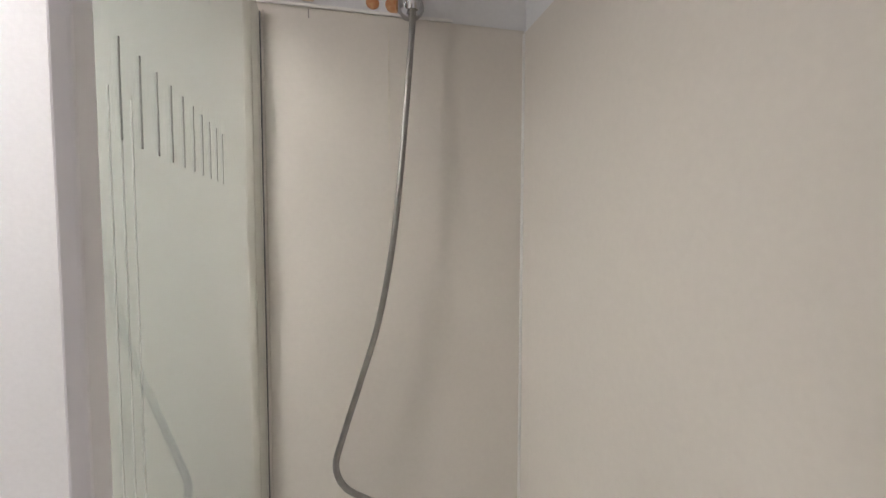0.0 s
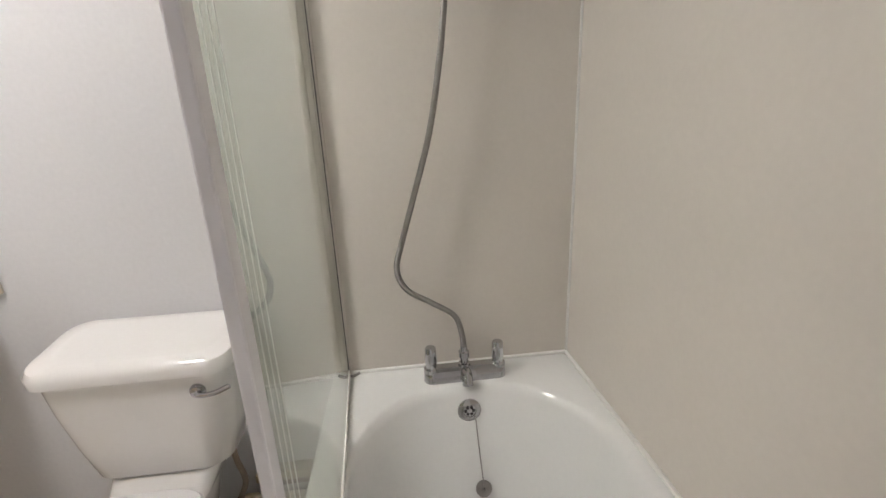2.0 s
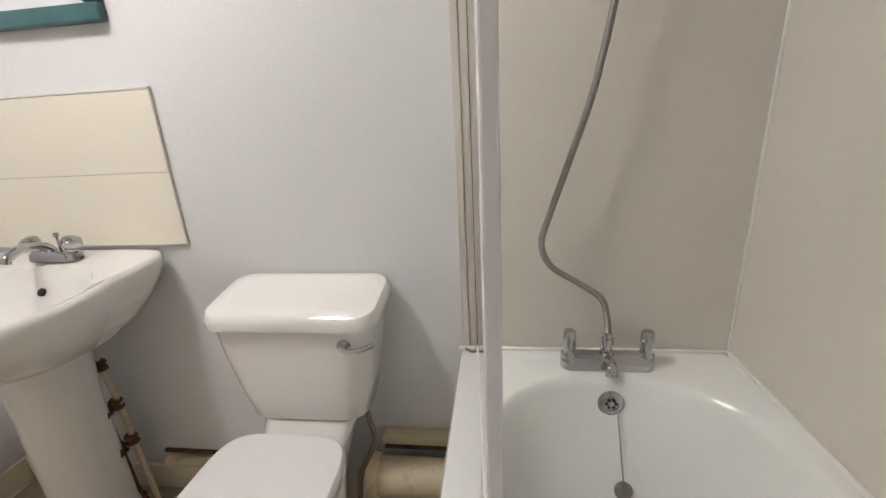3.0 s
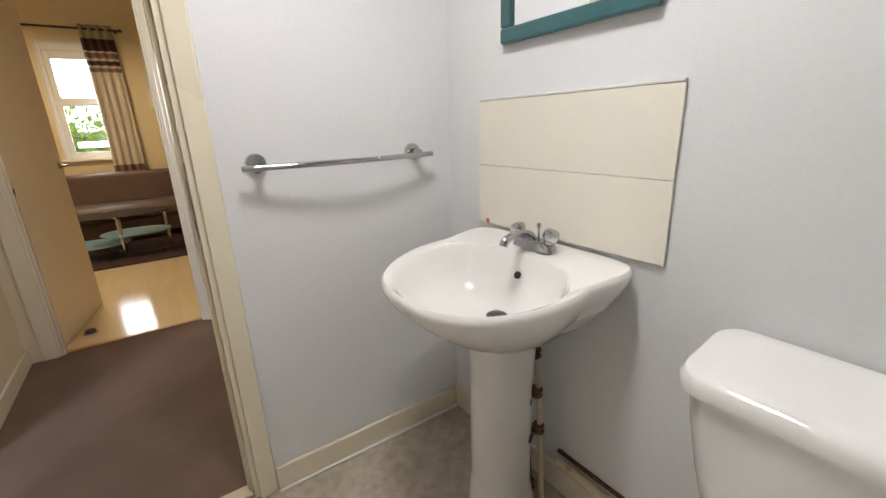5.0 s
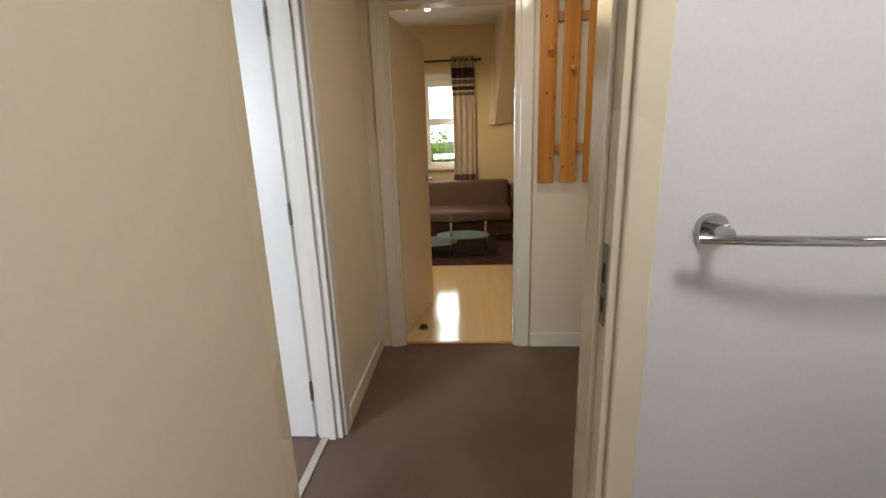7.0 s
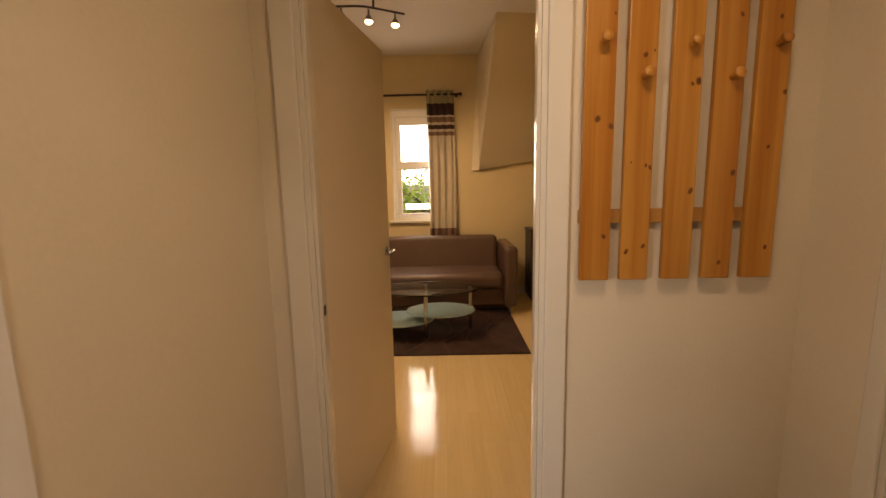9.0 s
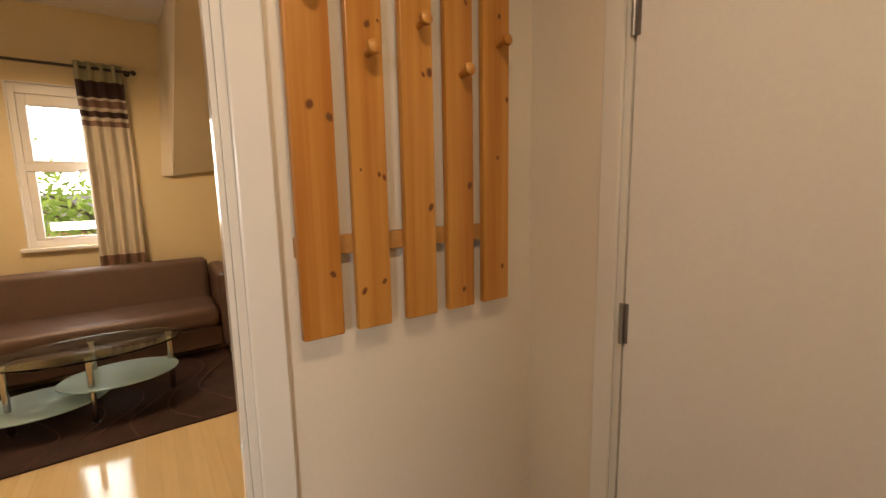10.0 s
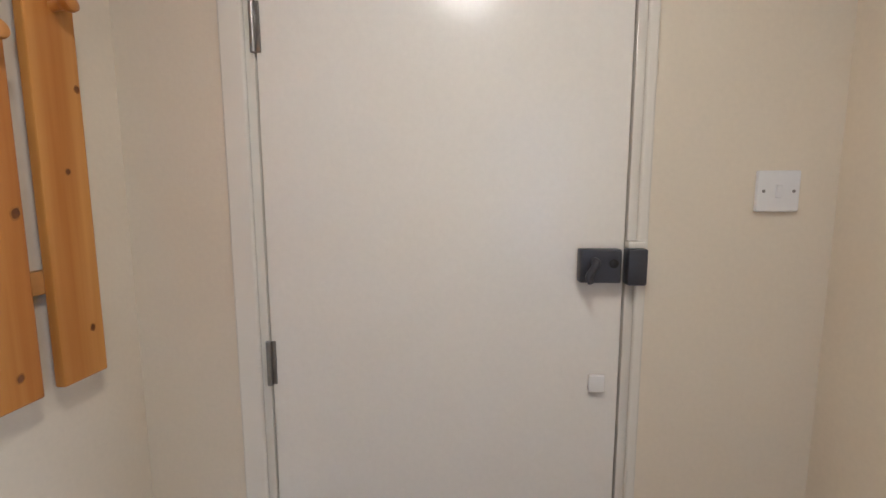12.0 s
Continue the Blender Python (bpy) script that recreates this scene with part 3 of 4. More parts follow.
# entrance door, shut, with hinges, night latch and blanked lock
entry = thing("door_entrance", "closed cream gloss entrance door with dark night latch", "door", (EX0, 0.0, 0), kind="structure")
part("door_panel", boxes((EX0 + 0.013, EX1 - 0.0135, 0.004, 0.044, 0.008, 1.998), bevel=0.002), M_DOOR_ENTRY, entry)
for z in (0.30, 1.03, 1.79):
    h = part("hinge", turned(bmesh.new(), (EX0 + 0.010, -0.004, z - 0.055), (0, 0, 1), [(0, 0.0065), (0.108, 0.0065)], 12), M_STEEL, entry, "painted-over steel hinge")
    part("hinge_leaf", boxes((EX0 + 0.004, EX0 + 0.0245, -0.001, 0.0035, z - 0.054, z + 0.052), bevel=0.0008), M_STEEL, h)

latch = thing("night_latch", "dark grey night latch fixed on the entrance door", "lock", (-0.66, 0.0, 1.28))
part("case", boxes((-0.710, -0.622, -0.026, 0.004, 1.2350, 1.3080), bevel=0.004), M_DARK_METAL, latch)
part("keep", boxes((-0.6125, -0.572, -0.036, -0.001, 1.2320, 1.3100), bevel=0.004), M_DARK_METAL, latch, "dark staple on the frame")
part("keep_packing", boxes((-0.611, -0.574, -0.026, -0.001, 1.3105, 1.3260), bevel=0.003), M_FRAME_GLOSS, latch, "white painted packing block")
bm = bmesh.new()
tube(bm, spline([(-0.680, -0.024, 1.282), (-0.680, -0.038, 1.282), (-0.684, -0.042, 1.272), (-0.695, -0.042, 1.252), (-0.690, -0.042, 1.238)], 6), lambda i: 0.0095 - 0.0001 * i, 10)
part("turn_lever", bm, M_DARK_METAL, latch)
part("snib", turned(bmesh.new(), (-0.640, -0.025, 1.2780), (0, -1, 0), [(0, 0.0095), (0.004, 0.0095), (0.006, 0.007)], 16), M_BLACK, latch, "black snib button")
blank = thing("lock_cover", "white painted square block covering an old keyhole", "lock cover", (-0.655, 0.0, 1.02))
part("block", boxes((-0.677, -0.641, -0.010, 0.0035, 0.980, 1.020), bevel=0.004), M_WHITE_GLOSS, blank)

# light switch on the hall wall
sw = thing("light_switch", "white plastic single light switch on the wall", "light switch", (-0.305, 0, 1.43))
plate = part("face_plate", boxes((-0.348, -0.262, -0.010, -0.0005, 1.388, 1.474), bevel=0.003), M_PLASTIC, sw)
part("rocker", boxes((-0.3115, -0.2985, -0.0135, -0.0095, 1.418, 1.444), bevel=0.0015), M_PLASTIC, sw)
for x in (-0.335, -0.275):
    part("screw", turned(bmesh.new(), (x, -0.0095, 1.431), (0, -1, 0), [(0, 0.0034), (0.0012, 0.0034), (0.002, 0.002)], 12), M_STEEL, sw, "small steel screw")

# coat rack: five pine boards on two battens, with turned pegs
rack = thing("coat_rack", "pine slatted coat rack with turned pegs on the wall", "coat rack", (-1.74, -0.43, 1.06))
for z0, z1 in ((1.243, 1.287), (1.93, 1.975)):
    part("batten", boxes((-1.7445, -1.7255, -0.735, -0.125, z0, z1), bevel=0.002), M_BATTEN, rack)
# each slat: its two edges, its peg's height, its knots (across, up, half width)
SLATS = (
    (-0.736, -0.643, 1.785, ((-0.694, 1.560, 0.0085), (-0.653, 1.537, 0.009), (-0.652, 1.855, 0.004), (-0.664, 1.204, 0.007), (-0.705, 1.95, 0.007))),
    (-0.609, -0.522, 1.686, ((-0.559, 1.739, 0.007), (-0.533, 1.751, 0.003), (-0.588, 1.430, 0.003), (-0.543, 1.420, 0.005), (-0.530, 1.413, 0.006), (-0.592, 1.155, 0.007), (-0.540, 1.171, 0.006))),
    (-0.477, -0.388, 1.770, ((-0.417, 1.655, 0.005), (-0.399, 1.662, 0.009), (-0.403, 1.340, 0.008), (-0.44, 1.92, 0.006))),
    (-0.350, -0.263, 1.678, ((-0.285, 1.844, 0.006), (-0.277, 1.393, 0.009), (-0.300, 1.115, 0.0065))),
    (-0.227, -0.133, 1.770, ((-0.171, 1.836, 0.006), (-0.142, 1.626, 0.006), (-0.177, 1.468, 0.0055), (-0.159, 1.161, 0.006))),
)
PEG = [(-0.003, 0.009), (0.012, 0.0085), (0.020, 0.010), (0.027, 0.0145), (0.034, 0.0165), (0.040, 0.015), (0.045, 0.008), (0.046, 0.001)]
for y0, y1, z, knots in SLATS:
    s = part("slat", boxes((-1.7250, -1.7040, y0, y1, 1.064, 2.12), bevel=0.004), M_PINE, rack)
    for ky, kz, r in knots:
        for k, (grow, tall, mat) in enumerate(((1.08, 1.45, M_KNOT_HALO), (0.78, 1.02, M_KNOT))):
            lean = 0.35 * math.sin(90 * ky + 37 * kz)
            rings = []
            for x, q in ((-1.7044, 1.0), (-1.70375 + 0.0002 * k, 0.97)):
                rings.append([(x, max(y0 + 0.004, min(y1 - 0.004, ky + q * r * grow * (math.cos(a) * (1 + 0.16 * math.sin(2 * a + 70 * kz)) + lean * math.sin(a)))), kz + q * r * tall * math.sin(a))
                              for a in (2 * math.pi * i / 16 for i in range(16))])
            part("knot", loft(bmesh.new(), rings), mat, s, "dark pine knot" if k else "", smooth=0)
    part("peg", turned(bmesh.new(), (-1.7042, (y0 + y1) / 2 + 0.005, z - 0.008), (1, 0, 0.18), PEG, 20), M_PINE, rack, "turned pine peg")

# hall ceiling light and bathroom ceiling light


def dome(name, x, y, mat, label):
    t = thing(name, label, "ceiling light", (x, y, 2.35))
    part("base", turned(bmesh.new(), (x, y, 2.3495), (0, 0, -1), [(0, 0.13), (0.022, 0.13), (0.024, 0.125)], 36), M_PLASTIC, t)
    part("diffuser", turned(bmesh.new(), (x, y, 2.326), (0, 0, -1), [(0, 0.12), (0.02, 0.115), (0.035, 0.095), (0.045, 0.06), (0.05, 0.01)], 36), mat, t)


dome("ceiling_light", 0.76, -0.68, M_OPAL, "round white bathroom ceiling light")
dome("ceiling_light", -0.95, -0.80, M_OPAL_WARM, "round white hall ceiling light")

# ---- bathroom ----
# bath
bath = thing("bathtub", "white acrylic bathtub with rounded inside", "bathtub", (1.95, -0.86, 0))
bm = bmesh.new()
cx, cy = 1.9465, -0.858
loft(bm, [rrect(cx, cy, 0.335, 0.84, 0.02, 0.535), rrect(cx, cy, 0.342, 0.846, 0.022, 0.545), rrect(cx, cy, 0.342, 0.846, 0.022, 0.566), rrect(cx, cy, 0.338, 0.842, 0.024, 0.572),
          rrect(1.966, -0.825, 0.296, 0.715, 0.26, 0.571), rrect(1.966, -0.825, 0.286, 0.705, 0.25, 0.564), rrect(1.966, -0.825, 0.276, 0.692, 0.24, 0.545),
          rrect(1.964, -0.835, 0.255, 0.650, 0.22, 0.40), rrect(1.962, -0.845, 0.235, 0.605, 0.19, 0.27), rrect(1.962, -0.850, 0.215, 0.575, 0.17, 0.215), rrect(1.962, -0.852, 0.17, 0.52, 0.15, 0.195)],
     start=False)
part("tub", bm, M_BATH, bath, flat=9)
part("side_panel", boxes((1.612, 1.624, -1.70, -0.02, 0.003, 0.534), bevel=0.003), M_BATH, bath)
part("overflow", turned(bmesh.new(), (1.972, -0.1455, 0.512), (0, -1, 0.14), [(0, 0.031), (0.004, 0.031), (0.008, 0.026), (0.009, 0.017), (0.0065, 0.0165), (0.006, 0.001)], 28), M_CHROME, bath, "chrome overflow rose")
over = bath.children[-1]
# black discs paint the shade in the rose's holes
for a in range(6):
    px, pz = 0.0105 * math.cos(a * math.pi / 3), 0.0105 * math.sin(a * math.pi / 3)
    part("hole", turned(bmesh.new(), (1.972 + px, -0.1515, 0.513 + pz), (0, -1, 0.14), [(0, 0.0042), (0.0016, 0.0042)], 10), M_BLACK, over)
plug = thing("bath_plug", "grey bath plug hanging on a bead chain", "plug", (1.994, -0.17, 0.29))
bm = bmesh.new()
tube(bm, spline([(1.986, -0.158, 0.497), (1.988, -0.195, 0.42), (1.990, -0.226, 0.36), (1.991, -0.232, 0.345)], 8), 0.0016, 6)
part("chain", bm, M_STEEL, plug)
part("stopper", turned(bmesh.new(), (1.991, -0.226, 0.333), (0, -0.92, 0.4), [(-0.008, 0.016), (0, 0.020), (0.005, 0.021), (0.008, 0.016), (0.009, 0.004), (0.018, 0.003)], 24), M_STEEL, plug)

# bath filler tap
tap = thing("bath_mixer_tap", "chrome two-handled bath mixer tap with hose outlet", "tap", (1.972, -0.08, 0.572))
bm = bmesh.new()
loft(bm, [rrect(1.973, -0.082, 0.112, 0.026, 0.024, 0.5725), rrect(1.973, -0.082, 0.111, 0.025, 0.023, 0.590), rrect(1.973, -0.080, 0.104, 0.019, 0.018, 0.604), rrect(1.973, -0.080, 0.095, 0.012, 0.011, 0.609)])
part("bridge", bm, M_CHROME, tap)
for x in (1.882, 2.064):
    bm = bmesh.new()
    turned(bm, (x, -0.081, 0.598), (0, 0, 1), [(0, 0.021), (0.010, 0.020), (0.014, 0.015), (0.024, 0.0145), (0.027, 0.0165), (0.068, 0.0150), (0.072, 0.012), (0.073, 0.001)], 16)
    part("handle", bm, M_CHROME, tap)
bm = bmesh.new()
tube(bm, spline([(1.973, -0.088, 0.594), (1.973, -0.110, 0.596), (1.973, -0.126, 0.588), (1.973, -0.131, 0.576)], 6), 0.0145, 16)
part("spout", bm, M_CHROME, tap)
part("hose_union", turned(bmesh.new(), (1.972, -0.081, 0.603), (0, 0, 1), [(0, 0.017), (0.012, 0.016), (0.014, 0.011), (0.030, 0.011), (0.031, 0.0145), (0.046, 0.0145), (0.048, 0.010), (0.062, 0.009)], 18), M_CHROME, tap)

# shower hose: a ribbed steel tube, up to the handset bracket
hose = thing("shower_hose", "grey flexible metal shower hose from tap to bracket", "shower hose", (1.972, -0.08, 0.66))
line = spline([(1.972, -0.081, 0.655), (1.968, -0.081, 0.70), (1.950, -0.081, 0.755), (1.892, -0.080, 0.797), (1.832, -0.080, 0.838), (1.810, -0.080, 0.893), (1.828, -0.080, 0.965),
               (1.866, -0.080, 1.083), (1.908, -0.080, 1.22), (1.939, -0.080, 1.38), (1.958, -0.078, 1.53), (1.975, -0.072, 1.71), (1.990, -0.062, 1.88), (1.994, -0.060, 1.95)], 44)
bm = bmesh.new()
tube(bm, line, lambda i: 0.0078 if i % 2 else 0.0068, 12)
part("hose", bm, M_STEEL, hose)
bracket = thing("shower_bracket", "chrome shower handset bracket on the wall", "shower bracket", (1.994, -0.01, 1.975))
part("wall_plate", turned(bmesh.new(), (1.994, -0.0085, 1.975), (0, -1, 0), [(0, 0.034), (0.006, 0.034), (0.016, 0.030), (0.020, 0.018), (0.04, 0.016)], 24), M_CHROME, bracket)
part("holder", turned(bmesh.new(), (1.994, -0.060, 1.945), (0, -0.25, 1), [(0, 0.014), (0.05, 0.019), (0.055, 0.016)], 18), M_CHROME, bracket)
hs = thing("shower_handset", "chrome shower handset resting in its bracket", "shower head", (1.994, -0.06, 1.99))
bm = bmesh.new()
tube(bm, spline([(1.994, -0.070, 1.995), (1.994, -0.085, 2.06), (1.994, -0.11, 2.13)], 6), 0.012, 12)
part("handle", bm, M_CHROME, hs)
part("head", turned(bmesh.new(), (1.994, -0.115, 2.15), (0, -0.8, -0.6), [(-0.02, 0.02), (0.0, 0.035), (0.012, 0.038), (0.015, 0.03)], 24), M_CHROME, hs)
# old fixings and stains above the panel
for x, w in ((1.905, 0.016), (1.955, 0.020)):
    st = thing("wall_stain", "orange glue stain on the white wall", "stain", (x, -0.002, 1.975))
    part("patch", turned(bmesh.new(), (x, -0.0005, 1.980), (0, -1, 0), [(0, w), (0.0015, w * 0.9), (0.002, w * 0.4)], 14), M_ORANGE, st)
bk = thing("old_fixing", "beige plastic pad fixed to the wall", "wall fixing", (1.755, -0.004, 1.985))
part("pad", boxes((1.741, 1.771, -0.010, -0.0005, 1.965, 2.005), bevel=0.004), M_PIPE, bk)

# folding shower screen on the bath's edge
screen = thing("shower_screen", "green-tinted glass bath screen with white frame", "shower screen", (1.655, -0.02, 0.575))
SY = -0.775


def screen_x(y):
    """The screen stands slightly out of square."""
    return 1.652 + 0.052 * (y / SY)


def upright(y0, y1, half, z0, z1, bevel=0.003):
    bm = bmesh.new()
    xa, xb = screen_x(y0), screen_x(y1)
    ring = lambda z: [(xa - half, y0, z), (xa + half, y0, z), (xb + half, y1, z), (xb - half, y1, z)]
    loft(bm, [ring(z0), ring(z1)])
    if bevel:
        bmesh.ops.bevel(bm, geom=list(bm.edges), offset=bevel, segments=2, affect="EDGES", profile=0.5)
    return bm


pane = part("glass_pane", upright(-0.0302, SY + 0.0135, 0.0025, 0.592, 1.915, 0), M_GLASS_GREEN, screen, "green tinted safety glass", smooth=0)
pane.visible_shadow = False
part("hinge_profile", upright(-0.0215, -0.0125, 0.009, 0.575, 1.93, 0.002), M_PANEL, screen, "slim beige wall profile")
part("gasket", upright(-0.0300, -0.0218, 0.0034, 0.592, 1.92, 0), M_DARK_METAL, screen, "thin dark gasket", smooth=0)
part("edge_profile", upright(SY + 0.0140, SY - 0.010, 0.0058, 0.580, 1.95, 0.0022), M_SCREEN_FRAME, screen, "white plastic edge profile")
part("bottom_seal", upright(-0.022, SY + 0.0135, 0.005, 0.574, 0.5915, 0.001), M_SEAL, screen, "clear sealing strip")
for k in range(11):
    y = SY + 0.016 + k * 0.0325
    x = screen_x(y) + 0.0032
    part("printed_line", boxes((x - 0.0004, x + 0.0004, y - 0.0011, y + 0.0011, 1.500, 1.566)), M_PRINT, screen, "short grey printed line", smooth=0)
    for dy in (0.0, 0.0162) if k < 2 else ():
        xx = screen_x(y + dy) + 0.0032
        part("printed_line", boxes((xx - 0.0004, xx + 0.0004, y + dy - 0.0003, y + dy + 0.0003, 0.62, 1.499 if not dy else 1.53)), M_PRINT_PALE, screen, "pale printed line", smooth=0)
for s in (-1, 1):
    bm = bmesh.new()
    tube(bm, spline([(1.652, -0.024, 0.574), (1.652 + s * 0.015, -0.034, 0.577), (1.652 + s * 0.034, -0.030, 0.583)], 5), 0.004, 8)
    part("corner_clip", bm, M_STEEL, screen, "dirty corner clip")

# toilet
wc = thing("toilet", "white close-coupled toilet with closed lid", "toilet", (1.20, -0.35, 0))
TX = 1.212
bm = bmesh.new()
loft(bm, [rrect(TX, -0.100, 0.142, 0.075, 0.05, 0.452), rrect(TX, -0.103, 0.158, 0.084, 0.055, 0.465), rrect(TX, -0.106, 0.178, 0.092, 0.06, 0.55), rrect(TX, -0.108, 0.195, 0.096, 0.055, 0.65), rrect(TX, -0.108, 0.203, 0.097, 0.05, 0.722)])
for v in bm.verts:
    v.co.z += 0.17 * max(0.0, v.co.y + 0.215) * max(0.0, (v.co.z - 0.6) / 0.122)
part("cistern", bm, M_CERAMIC, wc, flat=9)
bm = bmesh.new()
loft(bm, [rrect(TX, -0.110, 0.206, 0.099, 0.05, 0.7225), rrect(TX, -0.112, 0.218, 0.106, 0.055, 0.730), rrect(TX, -0.112, 0.219, 0.107, 0.055, 0.750), rrect(TX, -0.112, 0.212, 0.100, 0.05, 0.762),
          rrect(TX, -0.112, 0.185, 0.078, 0.05, 0.768), rrect(TX, -0.112, 0.175, 0.070, 0.05, 0.767)])
for v in bm.verts:
    v.co.z += 0.17 * (v.co.y + 0.22)
part("cistern_lid", bm, M_CERAMIC, wc, flat=9)
lev = part("lever_boss", turned(bmesh.new(), (1.352, -0.2035, 0.690), (0, -1, 0), [(0, 0.017), (0.006, 0.017), (0.012, 0.013), (0.013, 0.002)], 18), M_CHROME, wc, "chrome flush lever")
bm = bmesh.new()
tube(bm, spline([(1.352, -0.214, 0.690), (1.365, -0.222, 0.687), (1.395, -0.222, 0.690), (1.425, -0.216, 0.700)], 6), lambda i: 0.006, 10)
part("lever", bm, M_CHROME, lev)


def egg(cx, back, front, half, z, n=48):
    """An egg-shaped plan, square at the back and round at the front."""
    pts, mid = [], back - (back - front) * 0.42
    for i in range(n):
        a = 2 * math.pi * i / n
        c, s = math.cos(a), math.sin(a)
        if s > 0:
            pts.append((cx + half * math.copysign(abs(c) ** 0.45, c), mid + (back - mid) * abs(s) ** 0.45, z))
        else:
            pts.append((cx + half * math.copysign(abs(c) ** 0.9, c), mid - (mid - front) * abs(s) ** 0.95, z))
    return pts


bm = bmesh.new()
loft(bm, [egg(TX, -0.06, -0.50, 0.105, 0.003), egg(TX, -0.06, -0.50, 0.10, 0.03), egg(TX, -0.06, -0.48, 0.095, 0.12), egg(TX, -0.05, -0.54, 0.12, 0.22), egg(TX, -0.04, -0.63, 0.165, 0.33), egg(TX, -0.03, -0.665, 0.178, 0.385), egg(TX, -0.03, -0.66, 0.172, 0.396)])
for v in bm.verts:
    back = max(0.0, min(1.0, (v.co.y + 0.36) / 0.16))
    v.co.x = TX - 0.02 + (v.co.x - TX) * (1 - 0.34 * back * back * (3 - 2 * back))
part("pan", bm, M_CERAMIC, wc, flat=9)
bm = bmesh.new()
loft(bm, [rrect(TX - 0.01, -0.115, 0.115, 0.10, 0.03, 0.3965), rrect(TX - 0.005, -0.108, 0.122, 0.092, 0.035, 0.425), rrect(TX, -0.10, 0.128, 0.080, 0.04, 0.4515)])
part("tank_neck", bm, M_CERAMIC, wc)
bm = bmesh.new()
loft(bm, [egg(TX - 0.028, -0.215, -0.668, 0.163, 0.398), egg(TX - 0.028, -0.213, -0.672, 0.168, 0.403), egg(TX - 0.028, -0.213, -0.672, 0.168, 0.413)])
part("seat", bm, M_PLASTIC, wc)
bm = bmesh.new()
loft(bm, [egg(TX - 0.028, -0.213, -0.672, 0.167, 0.4145), egg(TX - 0.028, -0.211, -0.675, 0.170, 0.420), egg(TX - 0.028, -0.211, -0.675, 0.170, 0.430), egg(TX - 0.028, -0.217, -0.668, 0.163, 0.440), egg(TX - 0.028, -0.25, -0.62, 0.14, 0.444)])
part("seat_lid", bm, M_PLASTIC, wc, flat=9)
bm = bmesh.new()
tube(bm, spline([(1.345, -0.10, 0.456), (1.349, -0.10, 0.40), (1.362, -0.105, 0.335), (1.335, -0.11, 0.27), (1.307, -0.11, 0.21), (1.290, -0.10, 0.11)], 8), 0.008, 10)
part("supply_pipe", bm, M_COPPER_GREY, wc, "bent flexible supply pipe")

# pipes along the wall
soil = thing("soil_pipe", "cream painted thick soil pipe with stains", "pipe", (1.48, -0.10, 0.15))
part("pipe", turned(bmesh.new(), (1.33, -0.090, 0.19), (1, 0, 0), [(0, 0.062), (0.03, 0.062), (0.031, 0.055), (0.278, 0.055)], 28), M_PIPE, soil)
part("rest", boxes((1.50, 1.54, -0.13, -0.05, 0.0, 0.136), bevel=0.004), M_RUST, soil, "dark support under the pipe")
shelf = thing("boxed_ledge", "cream painted ledge above the pipe", "ledge", (1.48, -0.02, 0.27))
part("board", boxes((1.36, 1.611, -0.045, -0.001, 0.262, 0.290), bevel=0.003), M_PIPE, shelf)
part("batten", boxes((1.36, 1.611, -0.030, -0.001, 0.232, 0.2615), bevel=0.002), M_RUST, shelf, "dark brown batten")
cold = thing("water_pipe", "cream painted water pipe above the skirting", "pipe", (0.8, -0.03, 0.15))
part("pipe", turned(bmesh.new(), (0.60, -0.028, 0.135), (1, 0, 0), [(0, 0.016), (0.47, 0.016)], 14), M_PIPE, cold)
part("dirt_line", boxes((0.58, 1.08, -0.012, -0.0005, 0.152, 0.163), bevel=0.002), M_RUST, cold, "thin dark seam")
feed = thing("basin_supply_pipes", "rusty supply pipes with valves behind the pedestal", "pipe", (0.64, -0.06, 0))
for k, (x, y) in enumerate(((0.570, -0.105), (0.598, -0.080))):
    bm = bmesh.new()
    tube(bm, spline([(x - 0.04, y, 0.70), (x - 0.022, y, 0.60), (x, y, 0.42), (x + 0.006, y, 0.20), (x + 0.01, y, 0.004)], 8), 0.0085, 10)
    part("riser", bm, M_PIPE if k else M_RUST, feed)
for z, x, y in ((0.612, 0.550, -0.105), (0.585, 0.556, -0.105), (0.53, 0.562, -0.103), (0.535, 0.588, -0.083), (0.40, 0.594, -0.083), (0.385, 0.570, -0.106), (0.27, 0.600, -0.083), (0.25, 0.575, -0.106), (0.05, 0.579, -0.106)):
    bm = bmesh.new()
    turned(bm, (x, y, z - 0.016), (0, 0, 1), [(0, 0.011), (0.003, 0.019), (0.012, 0.019), (0.014, 0.015), (0.022, 0.015), (0.024, 0.020), (0.034, 0.018)], 6)
    part("compression_nut", bm, M_RUST, feed, "corroded nut")
for z in (0.395, 0.26):
    part("tap_head", turned(bmesh.new(), (0.592, -0.115, z), (0.55, -0.8, 0.2), [(0, 0.006), (0.025, 0.006), (0.026, 0.014), (0.034, 0.014)], 10), M_RUST, feed)
for ob in feed.children:
    for v in ob.data.vertices:
        v.co.x -= 0.030 + 0.045 * v.co.z

# wash basin
basin = thing("wash_basin", "white ceramic pedestal wash basin", "wash basin", (0.513, -0.25, 0))
BXC = 0.513


def basin_ring(k, z, cy=-0.195, w=0.298, back=0.190, front=0.335, n=56):
    pts = []
    for i in range(n):
        a = 2 * math.pi * i / n
        c, s = math.cos(a), math.sin(a)
        if s > 0:
            pts.append((BXC + k * w * math.copysign(abs(c) ** 0.28, c), cy + k * back * abs(s) ** 0.28, z))
        else:
            pts.append((BXC + k * w * math.copysign(abs(c) ** 0.78, c), cy - k * front * abs(s) ** 0.92, z))
    return pts


